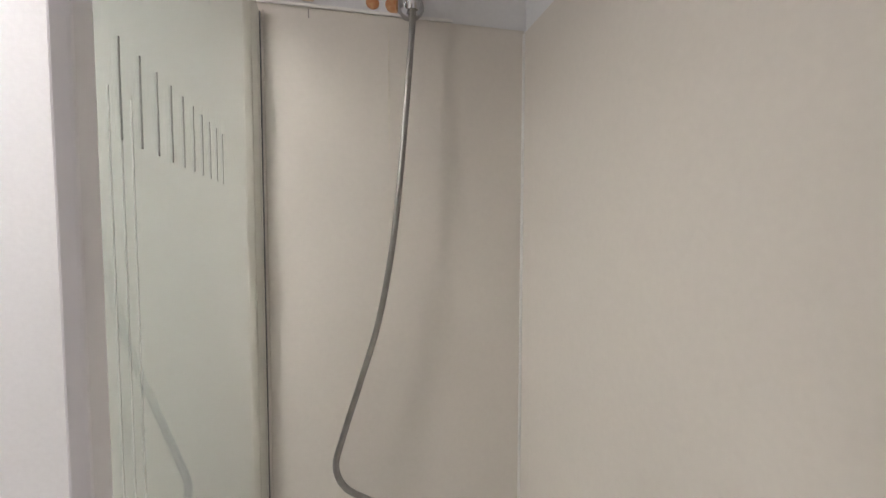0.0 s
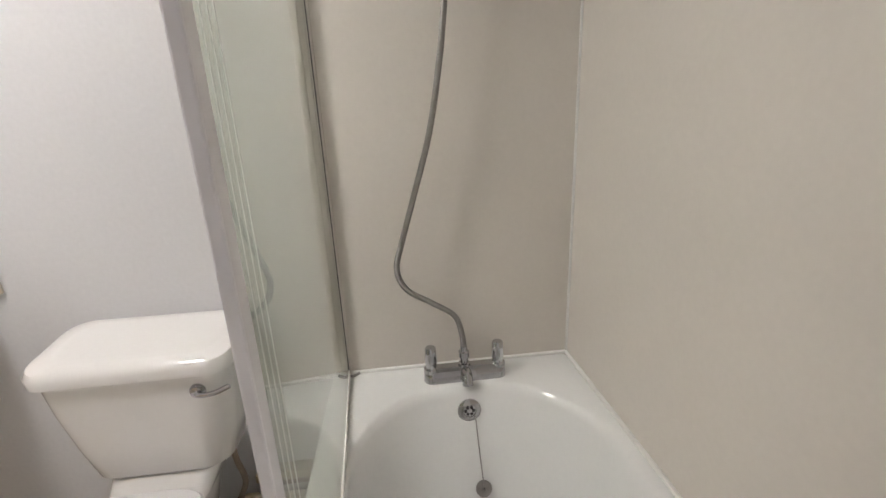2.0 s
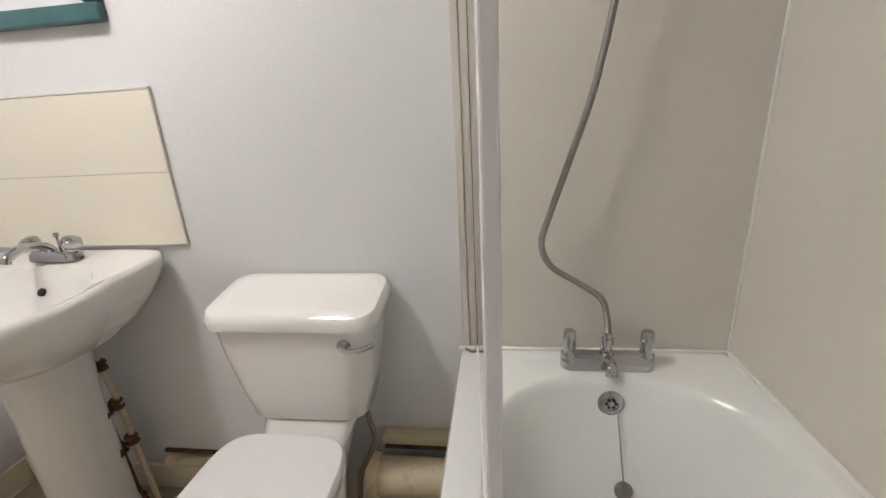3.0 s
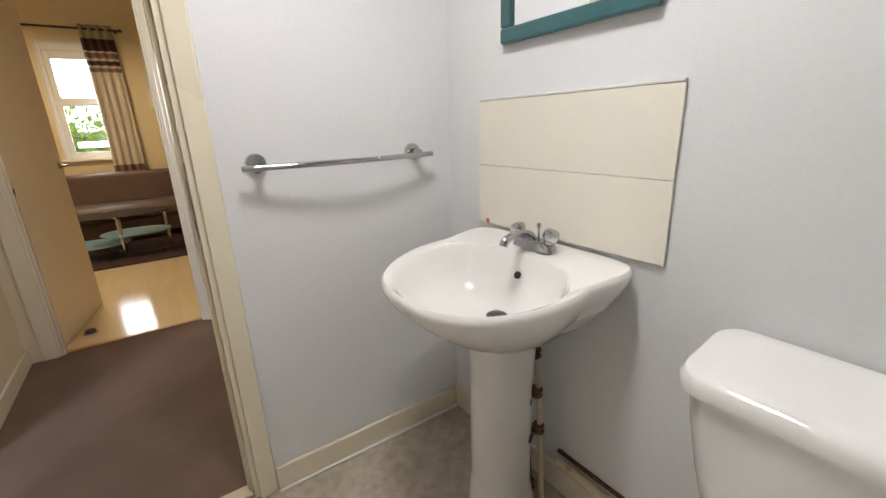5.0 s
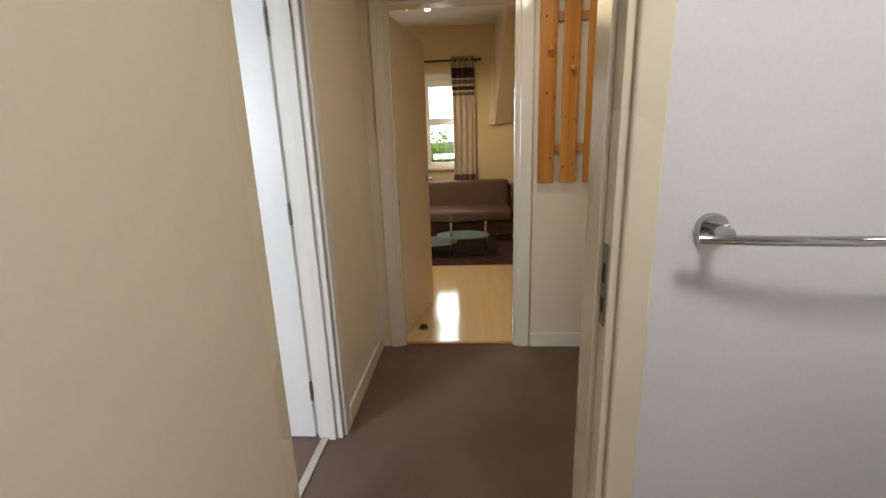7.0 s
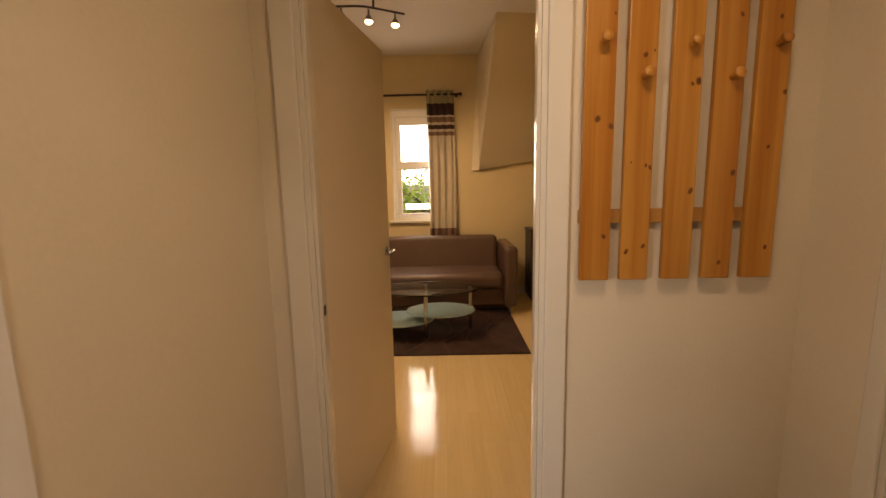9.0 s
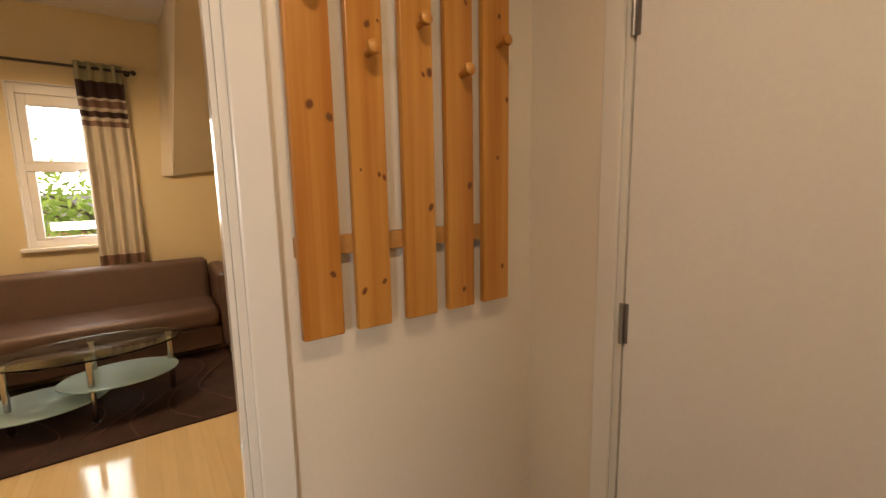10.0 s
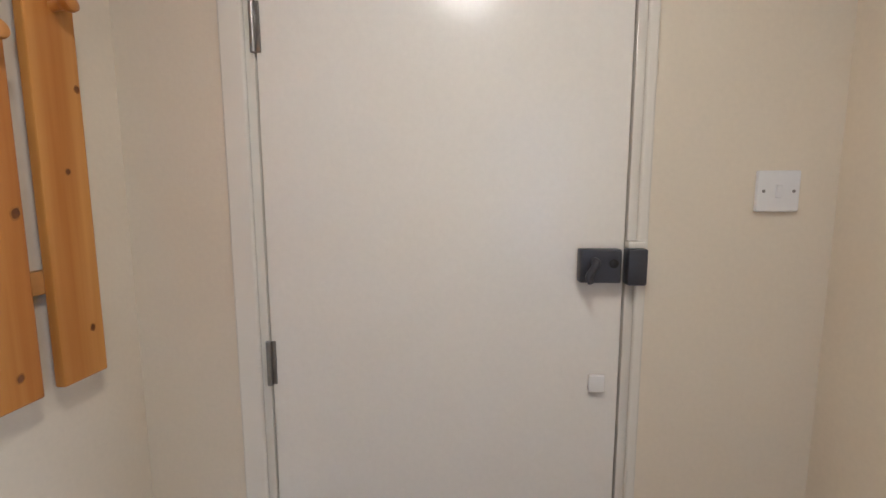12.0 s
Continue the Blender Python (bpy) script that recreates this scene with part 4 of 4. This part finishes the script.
def bowl_ring(k, z, cy=-0.262, w=0.264, back=0.140, front=0.256, n=56):
    pts = []
    for i in range(n):
        a = 2 * math.pi * i / n
        c, s = math.cos(a), math.sin(a)
        pts.append((BXC + k * w * math.copysign(abs(c) ** 0.9, c), cy + (0.055 * (1 - k)) + k * (back if s > 0 else front) * math.copysign(abs(s) ** 0.9, s), z))
    return pts


bm = bmesh.new()
loft(bm, [basin_ring(0.34, 0.638, -0.175), basin_ring(0.50, 0.660, -0.18), basin_ring(0.70, 0.712, -0.187), basin_ring(0.86, 0.770, -0.192), basin_ring(0.95, 0.815), basin_ring(0.99, 0.842), basin_ring(1.0, 0.856),
          basin_ring(0.993, 0.868), basin_ring(0.975, 0.873), bowl_ring(1.0, 0.868), bowl_ring(0.965, 0.860), bowl_ring(0.92, 0.835), bowl_ring(0.84, 0.785), bowl_ring(0.70, 0.742), bowl_ring(0.45, 0.710), bowl_ring(0.16, 0.697), bowl_ring(0.08, 0.695)], start=False)
for v in bm.verts:
    v.co.z -= 0.085 * max(0.0, -v.co.y - 0.06) * max(0.0, min(1.0, (v.co.z - 0.60) / 0.25))
for v in bm.verts:
    if abs(v.co.x - BXC) > 0.2:
        v.co.x = BXC + (v.co.x - BXC) * (1 - 0.055 * math.exp(-((v.co.y + 0.185) / 0.055) ** 2))
part("bowl", bm, M_CERAMIC, basin)
bm = bmesh.new()
loft(bm, [egg(BXC - 0.03, -0.10, -0.285, 0.105, 0.003), egg(BXC - 0.03, -0.10, -0.285, 0.103, 0.03), egg(BXC - 0.035, -0.11, -0.270, 0.096, 0.10), egg(BXC - 0.035, -0.11, -0.268, 0.094, 0.45), egg(BXC - 0.025, -0.10, -0.285, 0.095, 0.662)])
part("pedestal", bm, M_CERAMIC, basin)
part("drain", turned(bmesh.new(), (BXC, -0.222, 0.694), (0, 0, 1), [(0, 0.030), (0.004, 0.030), (0.0065, 0.026), (0.010, 0.020), (0.011, 0.001)], 28), M_DARK_STEEL, basin, "metal pop-up waste")
# overflow isn't cut: a black disc carries its inner shade
part("overflow_hole", turned(bmesh.new(), (BXC, -0.1445, 0.80), (0, -0.85, 0.5), [(-0.004, 0.011), (0.001, 0.011), (0.0015, 0.009)], 18), M_BLACK, basin, "black disc giving the shade of the overflow hole")
btap = thing("basin_mixer_tap", "chrome two-handled basin mixer tap", "tap", (BXC + 0.01, -0.075, 0.872))
bm = bmesh.new()
loft(bm, [rrect(BXC, -0.078, 0.074, 0.024, 0.022, 0.870), rrect(BXC, -0.078, 0.072, 0.022, 0.02, 0.886), rrect(BXC, -0.078, 0.060, 0.016, 0.015, 0.897)])
part("body", bm, M_CHROME, btap)
bm = bmesh.new()
tube(bm, spline([(BXC, -0.080, 0.890), (BXC, -0.10, 0.912), (BXC, -0.150, 0.922), (BXC, -0.190, 0.910), (BXC, -0.198, 0.896)], 6), 0.012, 14)
part("spout", bm, M_CHROME, btap)
for s in (-1, 1):
    bm = bmesh.new()
    turned(bm, (BXC + s * 0.052, -0.078, 0.890), (s * 0.45, -0.1, 1), [(0, 0.014), (0.016, 0.013), (0.018, 0.019), (0.026, 0.024), (0.040, 0.022), (0.046, 0.012), (0.047, 0.001)], 10)
    part("handle", bm, M_CHROME, btap)
part("pop_up_knob", turned(bmesh.new(), (BXC + 0.004, -0.064, 0.893), (0, 0, 1), [(0, 0.003), (0.035, 0.003), (0.037, 0.007), (0.048, 0.006)], 12), M_CHROME, btap)
part("smear", turned(bmesh.new(), (0.232, -0.013, 0.892), (0, -1, 0), [(0, 0.010), (0.002, 0.008), (0.003, 0.002)], 12), M_ORANGE, tagged(thing("tile_stain", "small orange stain on the splashback tile", "stain", (0.232, -0.012, 0.89)), "", ""))

# splashback, mirror, towel rail
splash = thing("splashback", "cream tiled splashback above the wash basin", "splashback", (0.52, 0, 0.885))
part("backing", boxes((0.189, 0.853, -0.007, -0.0005, 0.886, 1.289)), M_GROUT, splash, smooth=0)
for z0, z1 in ((0.885, 1.0842), (1.0854, 1.288)):
    part("tile", boxes((0.187, 0.855, -0.012, -0.0045, z0, z1), bevel=0.0012), M_TILE, splash)
part("top_bead", boxes((0.187, 0.855, -0.013, -0.0005, 1.289, 1.297), bevel=0.003), M_SEAL, splash, "white sealant bead")

mirror = thing("wall_mirror", "rectangular wall mirror in a teal painted frame", "mirror", (0.545, -0.01, 1.445))
MX0, MX1, MZ0, MZ1 = 0.303, 0.790, 1.443, 2.06
part("frame_rail", boxes((MX0, MX1, -0.024, -0.001, MZ0, MZ0 + 0.042), bevel=0.006), M_TEAL, mirror)
part("frame_rail", boxes((MX0, MX1, -0.024, -0.001, MZ1 - 0.042, MZ1), bevel=0.006), M_TEAL, mirror)
part("frame_stile", boxes((MX0, MX0 + 0.042, -0.0235, -0.001, MZ0 + 0.0425, MZ1 - 0.0425), bevel=0.006), M_TEAL, mirror)
part("frame_stile", boxes((MX1 - 0.042, MX1, -0.0235, -0.001, MZ0 + 0.0425, MZ1 - 0.0425), bevel=0.006), M_TEAL, mirror)
part("mirror_glass", boxes((MX0 + 0.036, MX1 - 0.036, -0.012, -0.006, MZ0 + 0.036, MZ1 - 0.036)), M_MIRROR, mirror, "silvered mirror glass", smooth=0)

rail = thing("towel_rail", "bowed chrome towel rail on the wall", "towel rail", (0.0, -0.435, 1.13))
for y in (-0.698, -0.172):
    m = part("mount", turned(bmesh.new(), (0.0005, y, 1.133), (1, 0, 0), [(0, 0.029), (0.010, 0.029), (0.014, 0.026), (0.015, 0.012), (0.050, 0.011), (0.060, 0.010)], 28), M_CHROME, rail)
bm = bmesh.new()
tube(bm, spline([(0.052, -0.745, 1.124), (0.062, -0.698, 1.124), (0.082, -0.56, 1.124), (0.089, -0.435, 1.124), (0.082, -0.31, 1.124), (0.062, -0.172, 1.124), (0.050, -0.118, 1.124)], 8), 0.0088, 16)
part("bar", bm, M_CHROME, rail)

# ---- living room ----
win = thing("window_1", "white casement window with two panes", "window", (-5.66, -1.44, WZ0), kind="structure")
part("window_frame", boxes((-5.70, -5.63, WY0, WY0 + 0.055, WZ0, WZ1), (-5.70, -5.63, WY1 - 0.055, WY1, WZ0, WZ1), (-5.70, -5.63, WY0 + 0.055, WY1 - 0.055, WZ0, WZ0 + 0.06),
                           (-5.70, -5.63, WY0 + 0.055, WY1 - 0.055, WZ1 - 0.09, WZ1), bevel=0.004), M_WHITE_GLOSS, win)
for z0, z1 in ((WZ0 + 0.061, 1.599), (1.671, WZ1 - 0.091)):
    ya, yb = WY0 + 0.056, WY1 - 0.056
    part("sash", boxes((-5.69, -5.64, ya, ya + 0.055, z0, z1), (-5.69, -5.64, yb - 0.055, yb, z0, z1), (-5.69, -5.64, ya + 0.055, yb - 0.055, z0, z0 + 0.02), (-5.69, -5.64, ya + 0.055, yb - 0.055, z1 - 0.09 * (z1 > 2), z1 + 0.001), bevel=0.004), M_WHITE_GLOSS, win, "opening white sash")
part("transom", boxes((-5.695, -5.625, WY0 + 0.055, WY1 - 0.055, 1.60, 1.67), bevel=0.004), M_WHITE_GLOSS, win)
for z0, z1 in ((WZ0 + 0.06, 1.60), (1.67, WZ1 - 0.09)):
    p = part("pane", boxes((-5.675, -5.669, WY0 + 0.055, WY1 - 0.055, z0, z1)), M_GLASS_CLEAR, win, smooth=0)
    p.visible_shadow = False
part("window_sill", boxes((-5.625, -5.55, WY0 - 0.04, WY1 + 0.04, WZ0 - 0.03, WZ0 - 0.001), bevel=0.005), M_WHITE_GLOSS, win)
bm = bmesh.new()
tube(bm, spline([(-5.622, -1.42, 1.60), (-5.60, -1.42, 1.61), (-5.595, -1.36, 1.615), (-5.595, -1.30, 1.618)], 5), 0.006, 8)
part("stay_handle", bm, M_STEEL, win)
part("reveal", boxes((-5.6295, -5.6005, WY0, WY0 + 0.012, WZ0, WZ1), (-5.6295, -5.6005, WY1 - 0.012, WY1, WZ0, WZ1), (-5.6295, -5.6005, WY0 + 0.012, WY1 - 0.012, WZ1 - 0.012, WZ1), bevel=0.002), M_WHITE_GLOSS, win)

rod = thing("curtain_rod", "dark curtain rod with finial above the window", "curtain rod", (-5.52, -1.4, 2.46))
part("rod", turned(bmesh.new(), (-5.52, -1.975, 2.452), (0, 1, 0), [(0, 0.012), (1.0, 0.012), (1.004, 0.009), (1.010, 0.020), (1.03, 0.022), (1.045, 0.006)], 14), M_ROD, rod)
for y in (-1.90, -1.00):
    part("bracket", turned(bmesh.new(), (-5.60, y, 2.452), (1, 0, 0), [(0, 0.022), (0.006, 0.022), (0.007, 0.007), (0.078, 0.007)], 12), M_ROD, rod)


def pleat(y, z):
    u = (y + 1.355) / 0.325
    spread = 0.026 + 0.006 * math.sin(3.1 * u + z)
    return -5.520 + spread * math.sin(2 * math.pi * 4.0 * u + 0.35 * math.sin(2.2 * z)) + 0.004 * math.sin(23 * u + 4 * z)


def curtain_piece(z0, z1, rows):
    bm = bmesh.new()
    n = 64
    front, back = [], []
    for r in range(rows + 1):
        z = z0 + (z1 - z0) * r / rows
        front.append([bm.verts.new((pleat(-1.355 + 0.325 * i / n, z) + 0.0012, -1.355 + 0.325 * i / n + 0.012 * math.sin(1.3 * z), z)) for i in range(n + 1)])
        back.append([bm.verts.new((pleat(-1.355 + 0.325 * i / n, z) - 0.0012, -1.355 + 0.325 * i / n + 0.012 * math.sin(1.3 * z), z)) for i in range(n + 1)])
    for r in range(rows):
        for i in range(n):
            bm.faces.new((front[r][i], front[r][i + 1], front[r + 1][i + 1], front[r + 1][i]))
            bm.faces.new((back[r][i + 1], back[r][i], back[r + 1][i], back[r + 1][i + 1]))
        for i in (0, n):
            bm.faces.new((front[r][i], back[r][i], back[r + 1][i], front[r + 1][i]))
    for r in (0, rows):
        for i in range(n):
            bm.faces.new((front[r][i], front[r][i + 1], back[r][i + 1], back[r][i]))
    return bm


curtain = thing("curtain", "beige eyelet curtain with dark brown bands", "curtain", (-5.52, -1.08, 0.12))
BANDS = ((0.42, 0.87, M_CURTAIN_MID, "band", 8), (0.87, 1.98, M_CURTAIN, "drop", 20), (1.98, 2.025, M_CURTAIN_MID, "band", 2), (2.025, 2.055, M_CURTAIN, "band", 2), (2.055, 2.105, M_CURTAIN_DARK, "band", 2), (2.105, 2.135, M_CURTAIN, "band", 2),
         (2.135, 2.195, M_CURTAIN_MID, "band", 2), (2.195, 2.215, M_CURTAIN, "band", 2), (2.215, 2.35, M_CURTAIN_DARK, "band", 4), (2.35, 2.50, M_CURTAIN_HEAD, "heading", 5))
for z0, z1, mat, name, rows in BANDS:
    part(name, curtain_piece(z0, z1 - 0.0003, rows), mat, curtain, smooth=80)
for k in range(4):
    part("eyelet", loft(bmesh.new(), [circle((-5.52 + 0.018 * math.cos(a) * 0, -1.318 + 0.081 * k, 2.452), r, (0, 1, 0), 18) for a, r in ((0, 0.020), (1, 0.024))], close=False), M_STEEL, curtain)

sofa = thing("sofa", "brown leather three-seat sofa with rounded arms", "sofa", (-5.1, -1.2, 0))
SX0, SX1, SYA, SYB = -5.48, -4.72, -2.38, -0.40
part("base", boxes((SX0 + 0.05, SX1 - 0.06, SYA + 0.13, SYB - 0.13, 0.09, 0.27), bevel=0.02), M_LEATHER, sofa)


def cushion(x0, x1, y0, y1, z0, z1, bevel=0.05):
    bm = bmesh.new()
    box(bm, x0, x1, y0, y1, z0, z1, bevel=bevel, segs=5)
    return bm


part("seat_cushion", cushion(SX0 + 0.18, SX1, SYA + 0.145, SYB - 0.145, 0.272, 0.45, 0.06), M_LEATHER, sofa)
bm = cushion(-0.10, 0.10, SYA + 0.145, SYB - 0.145, 0.0, 0.50, 0.06)
bmesh.ops.transform(bm, matrix=pose(SX0 + 0.16, 0, 0.30, 0, -10, 0), verts=bm.verts)
part("backrest", bm, M_LEATHER, sofa)
for y0, y1 in ((SYA, SYA + 0.14), (SYB - 0.14, SYB)):
    part("armrest", cushion(SX0 + 0.02, SX1 + 0.02, y0, y1, 0.08, 0.74, 0.05), M_LEATHER, sofa)
for x in (SX0 + 0.12, SX1 - 0.08):
    for y in (SYA + 0.07, SYB - 0.07):
        part("leg", turned(bmesh.new(), (x, y, 0.0), (0, 0, 1), [(0, 0.020), (0.085, 0.024)], 12), M_STEEL, sofa)

rug = thing("rug", "dark brown rug with wavy relief lines", "rug", (-4.3, -1.3, 0))
part("rug_body", boxes((-4.96, -3.657, -2.30, -0.475, 0.0005, 0.012), bevel=0.004), M_RUG, rug)
random.seed(5)
for k in range(9):
    bm = bmesh.new()
    y0 = -2.25 + 0.2 * k
    tube(bm, spline([(-4.92 + 0.25 * i, max(-2.28, min(-0.50, y0 + 0.14 * math.sin(0.9 * k + 1.3 * i))), 0.0115) for i in range(6)], 8), 0.006, 6)
    part("wave_line", bm, M_RUG_WAVE, rug, "raised lighter wave")

table = thing("coffee_table", "oval glass coffee table with two lower shelves", "coffee table", (-4.19, -1.25, 0))
TCX, TCY = -4.19, -1.28


def oval(cx, cy, a, b, z0, z1, rot=0.0):
    def ring(k, z):
        return [(cx + k * (a * math.cos(t) * math.cos(rot) - b * math.sin(t) * math.sin(rot)), cy + k * (a * math.cos(t) * math.sin(rot) + b * math.sin(t) * math.cos(rot)), z)
                for t in (2 * math.pi * i / 56 for i in range(56))]
    return loft(bmesh.new(), [ring(0.992, z0), ring(1, z0 + 0.002), ring(1, z1 - 0.002), ring(0.992, z1)])


part("tabletop", oval(TCX, TCY - 0.06, 0.285, 0.48, 0.432, 0.444), M_GLASS_TABLE, table, "clear greenish glass top")
M_FROSTED = glass("frosted_glass", (0.62, 0.84, 0.86), 0.3)
M_FROSTED.node_tree.nodes["Principled BSDF"].inputs["Transmission Weight"].default_value = 0.45
part("shelf", oval(TCX + 0.02, TCY + 0.065, 0.24, 0.32, 0.232, 0.241), M_FROSTED, table, "frosted glass shelf")
part("shelf", oval(TCX + 0.02, TCY - 0.33, 0.25, 0.33, 0.152, 0.161), M_FROSTED, table, "frosted glass shelf")
for x, y in ((TCX + 0.165, TCY - 0.07), (TCX - 0.08, TCY + 0.345), (TCX - 0.17, TCY - 0.08), (TCX + 0.05, TCY - 0.46)):
    bm = bmesh.new()
    turned(bm, (x, y, 0.0125), (0, 0, 1), [(0, 0.024), (0.006, 0.024), (0.008, 0.017), (0.409, 0.017), (0.411, 0.026), (0.4185, 0.026)], 16)
    part("leg", bm, M_CHROME, table, "chrome tube leg")

spots = thing("ceiling_spotlights", "dark spotlight bar with warm lit spots", "spotlight", (-4.2, -1.58, 2.92))
part("ceiling_rose", turned(bmesh.new(), (-3.985, -1.70, 2.9195), (0, 0, -1), [(0, 0.05), (0.02, 0.05), (0.025, 0.01), (0.12, 0.008)], 20), M_ROD, spots)
bm = bmesh.new()
tube(bm, spline([(-3.88, -2.00, 2.775), (-3.945, -1.82, 2.80), (-3.985, -1.70, 2.80), (-4.08, -1.46, 2.785)], 8), 0.009, 8)
part("bar", bm, M_ROD, spots)
for x, y in ((-3.90, -1.94), (-3.974, -1.738), (-4.058, -1.535)):
    h = part("spot_head", turned(bmesh.new(), (x, y, 2.785), (0.1, 0.0, -1), [(0, 0.008), (0.045, 0.009), (0.055, 0.022), (0.092, 0.034)], 18), M_STEEL, spots)
    part("bulb", turned(bmesh.new(), (x + 0.0092, y, 2.693), (0.1, 0, -1), [(0, 0.033), (0.012, 0.030), (0.02, 0.018), (0.022, 0.002)], 18), M_BULB, h, "glowing warm bulb")
    lamp("spot_lamp", "SPOT", 24.0, (1.0, 0.78, 0.50), pose(x + 0.012, y, 2.625), 0.035)
stop = thing("door_stop", "low grey rubber door stop on the laminate floor", "door stop", (-2.03, -1.485, 0))
part("base", turned(bmesh.new(), (-2.03, -1.485, 0.0005), (0, 0, 1), [(0, 0.040), (0.004, 0.040), (0.007, 0.034)], 24), M_STEEL, stop, "dull metal base ring")
part("buffer", turned(bmesh.new(), (-2.03, -1.485, 0.0072), (0, 0, 1), [(0, 0.030), (0.012, 0.029), (0.018, 0.022), (0.020, 0.004)], 24), M_DARK_METAL, stop, "dark rubber buffer")
cab = thing("cabinet", "tall dark wooden cabinet against the wall", "cabinet", (-5.35, 0.2, 0))
part("body", boxes((-5.58, -5.25, -0.16, 0.29, 0.03, 0.84), bevel=0.006), M_DARK_WOOD, cab)
part("plinth", boxes((-5.57, -5.27, -0.14, 0.27, 0.0, 0.0295)), M_DARK_WOOD, cab)
part("top", boxes((-5.585, -5.24, -0.172, 0.302, 0.8405, 0.86), bevel=0.004), M_DARK_WOOD, cab)

# ---- outside the windows ----
bm = bmesh.new()
box(bm, -600, 600, -600, 600, -4.2, -4.0)
tagged(part("ground", bm, M_GRASS, None, "", 0), "green lawn reaching to the horizon", "ground", kind="structure")
house = thing("house", "far red brick house with slate roof", "house", (-34, -4, -4))
part("wall", boxes((-40, -33, -16, 4, -4.0, -0.2)), M_BRICK, house, smooth=0)
part("roof", loft(bmesh.new(), [[(-40.4, -16.3, -0.19), (-32.6, -16.3, -0.19), (-36.5, -16.3, 1.6)], [(-40.4, 4.3, -0.19), (-32.6, 4.3, -0.19), (-36.5, 4.3, 1.6)]]), M_SLATE, house, smooth=0)
for y in (-13, -9, -5, -1):
    w = part("window", boxes((-33.02, -32.95, y - 0.6, y + 0.6, -3.0, -1.7)), M_WHITE_GLOSS, house, smooth=0)
    part("pane", boxes((-32.948, -32.94, y - 0.5, y + 0.5, -2.9, -1.8)), M_DARK_METAL, w, smooth=0)


def tree(x, y, base, height, spread, seed):
    rng = random.Random(seed)
    t = thing("tree", "leafy green garden tree seen through the window", "tree", (x, y, base), group="garden trees")
    bm = bmesh.new()
    tube(bm, spline([(x, y, base), (x + 0.1, y - 0.05, base + height * 0.3), (x - 0.05, y + 0.1, base + height * 0.62), (x, y, base + height * 0.9)], 6), lambda i: max(0.02, 0.16 - 0.008 * i), 10)
    ends = []
    for k in range(16):
        a, h = rng.uniform(0, 6.28), rng.uniform(0.35, 0.85)
        p0 = Vector((x, y, base + height * h))
        p2 = p0 + Vector((math.cos(a), math.sin(a), rng.uniform(0.2, 0.8))) * spread * rng.uniform(0.5, 1.0)
        tube(bm, spline([p0, (p0 + p2) / 2 + Vector((0, 0, 0.12)), p2], 4), lambda i: max(0.008, 0.05 - 0.005 * i), 6)
        ends += [p2, (p0 + p2) / 2]
    part("trunk", bm, M_BARK, t)
    verts, faces = [], []
    for _ in range(3200):
        c = rng.choice(ends) + Vector((rng.gauss(0, 0.42), rng.gauss(0, 0.42), rng.gauss(0, 0.34)))
        u = Vector((rng.gauss(0, 1), rng.gauss(0, 1), rng.gauss(0, 1))).normalized()
        v = u.orthogonal().normalized()
        s = rng.uniform(0.05, 0.11)
        n = len(verts)
        verts += [c - u * s, c + v * s * 0.5, c + u * s, c - v * s * 0.5]
        faces.append((n, n + 1, n + 2, n + 3))
    me = bpy.data.meshes.new("crown")
    me.from_pydata(verts, [], faces)
    me.materials.append(M_LEAF)
    crown = new("crown", me)
    crown.parent = t
    crown.matrix_parent_inverse = t.matrix_world.inverted()


tree(-11.5, -1.6, -4.0, 5.6, 1.5, 3)
tree(-13.0, -0.6, -4.0, 5.4, 1.6, 8)
tree(-12.0, -4.2, -4.0, 5.5, 1.7, 11)

# bright cloudy distance
M_CLOUD = glow("cloudy_sky", (0.93, 0.96, 1.0), 4.0)
tagged(part("backdrop", boxes((-75.0, -74.5, -70, 70, -4.0, 45)), M_CLOUD, None, "", 0), "bright white cloudy sky in the distance", "sky", kind="structure")
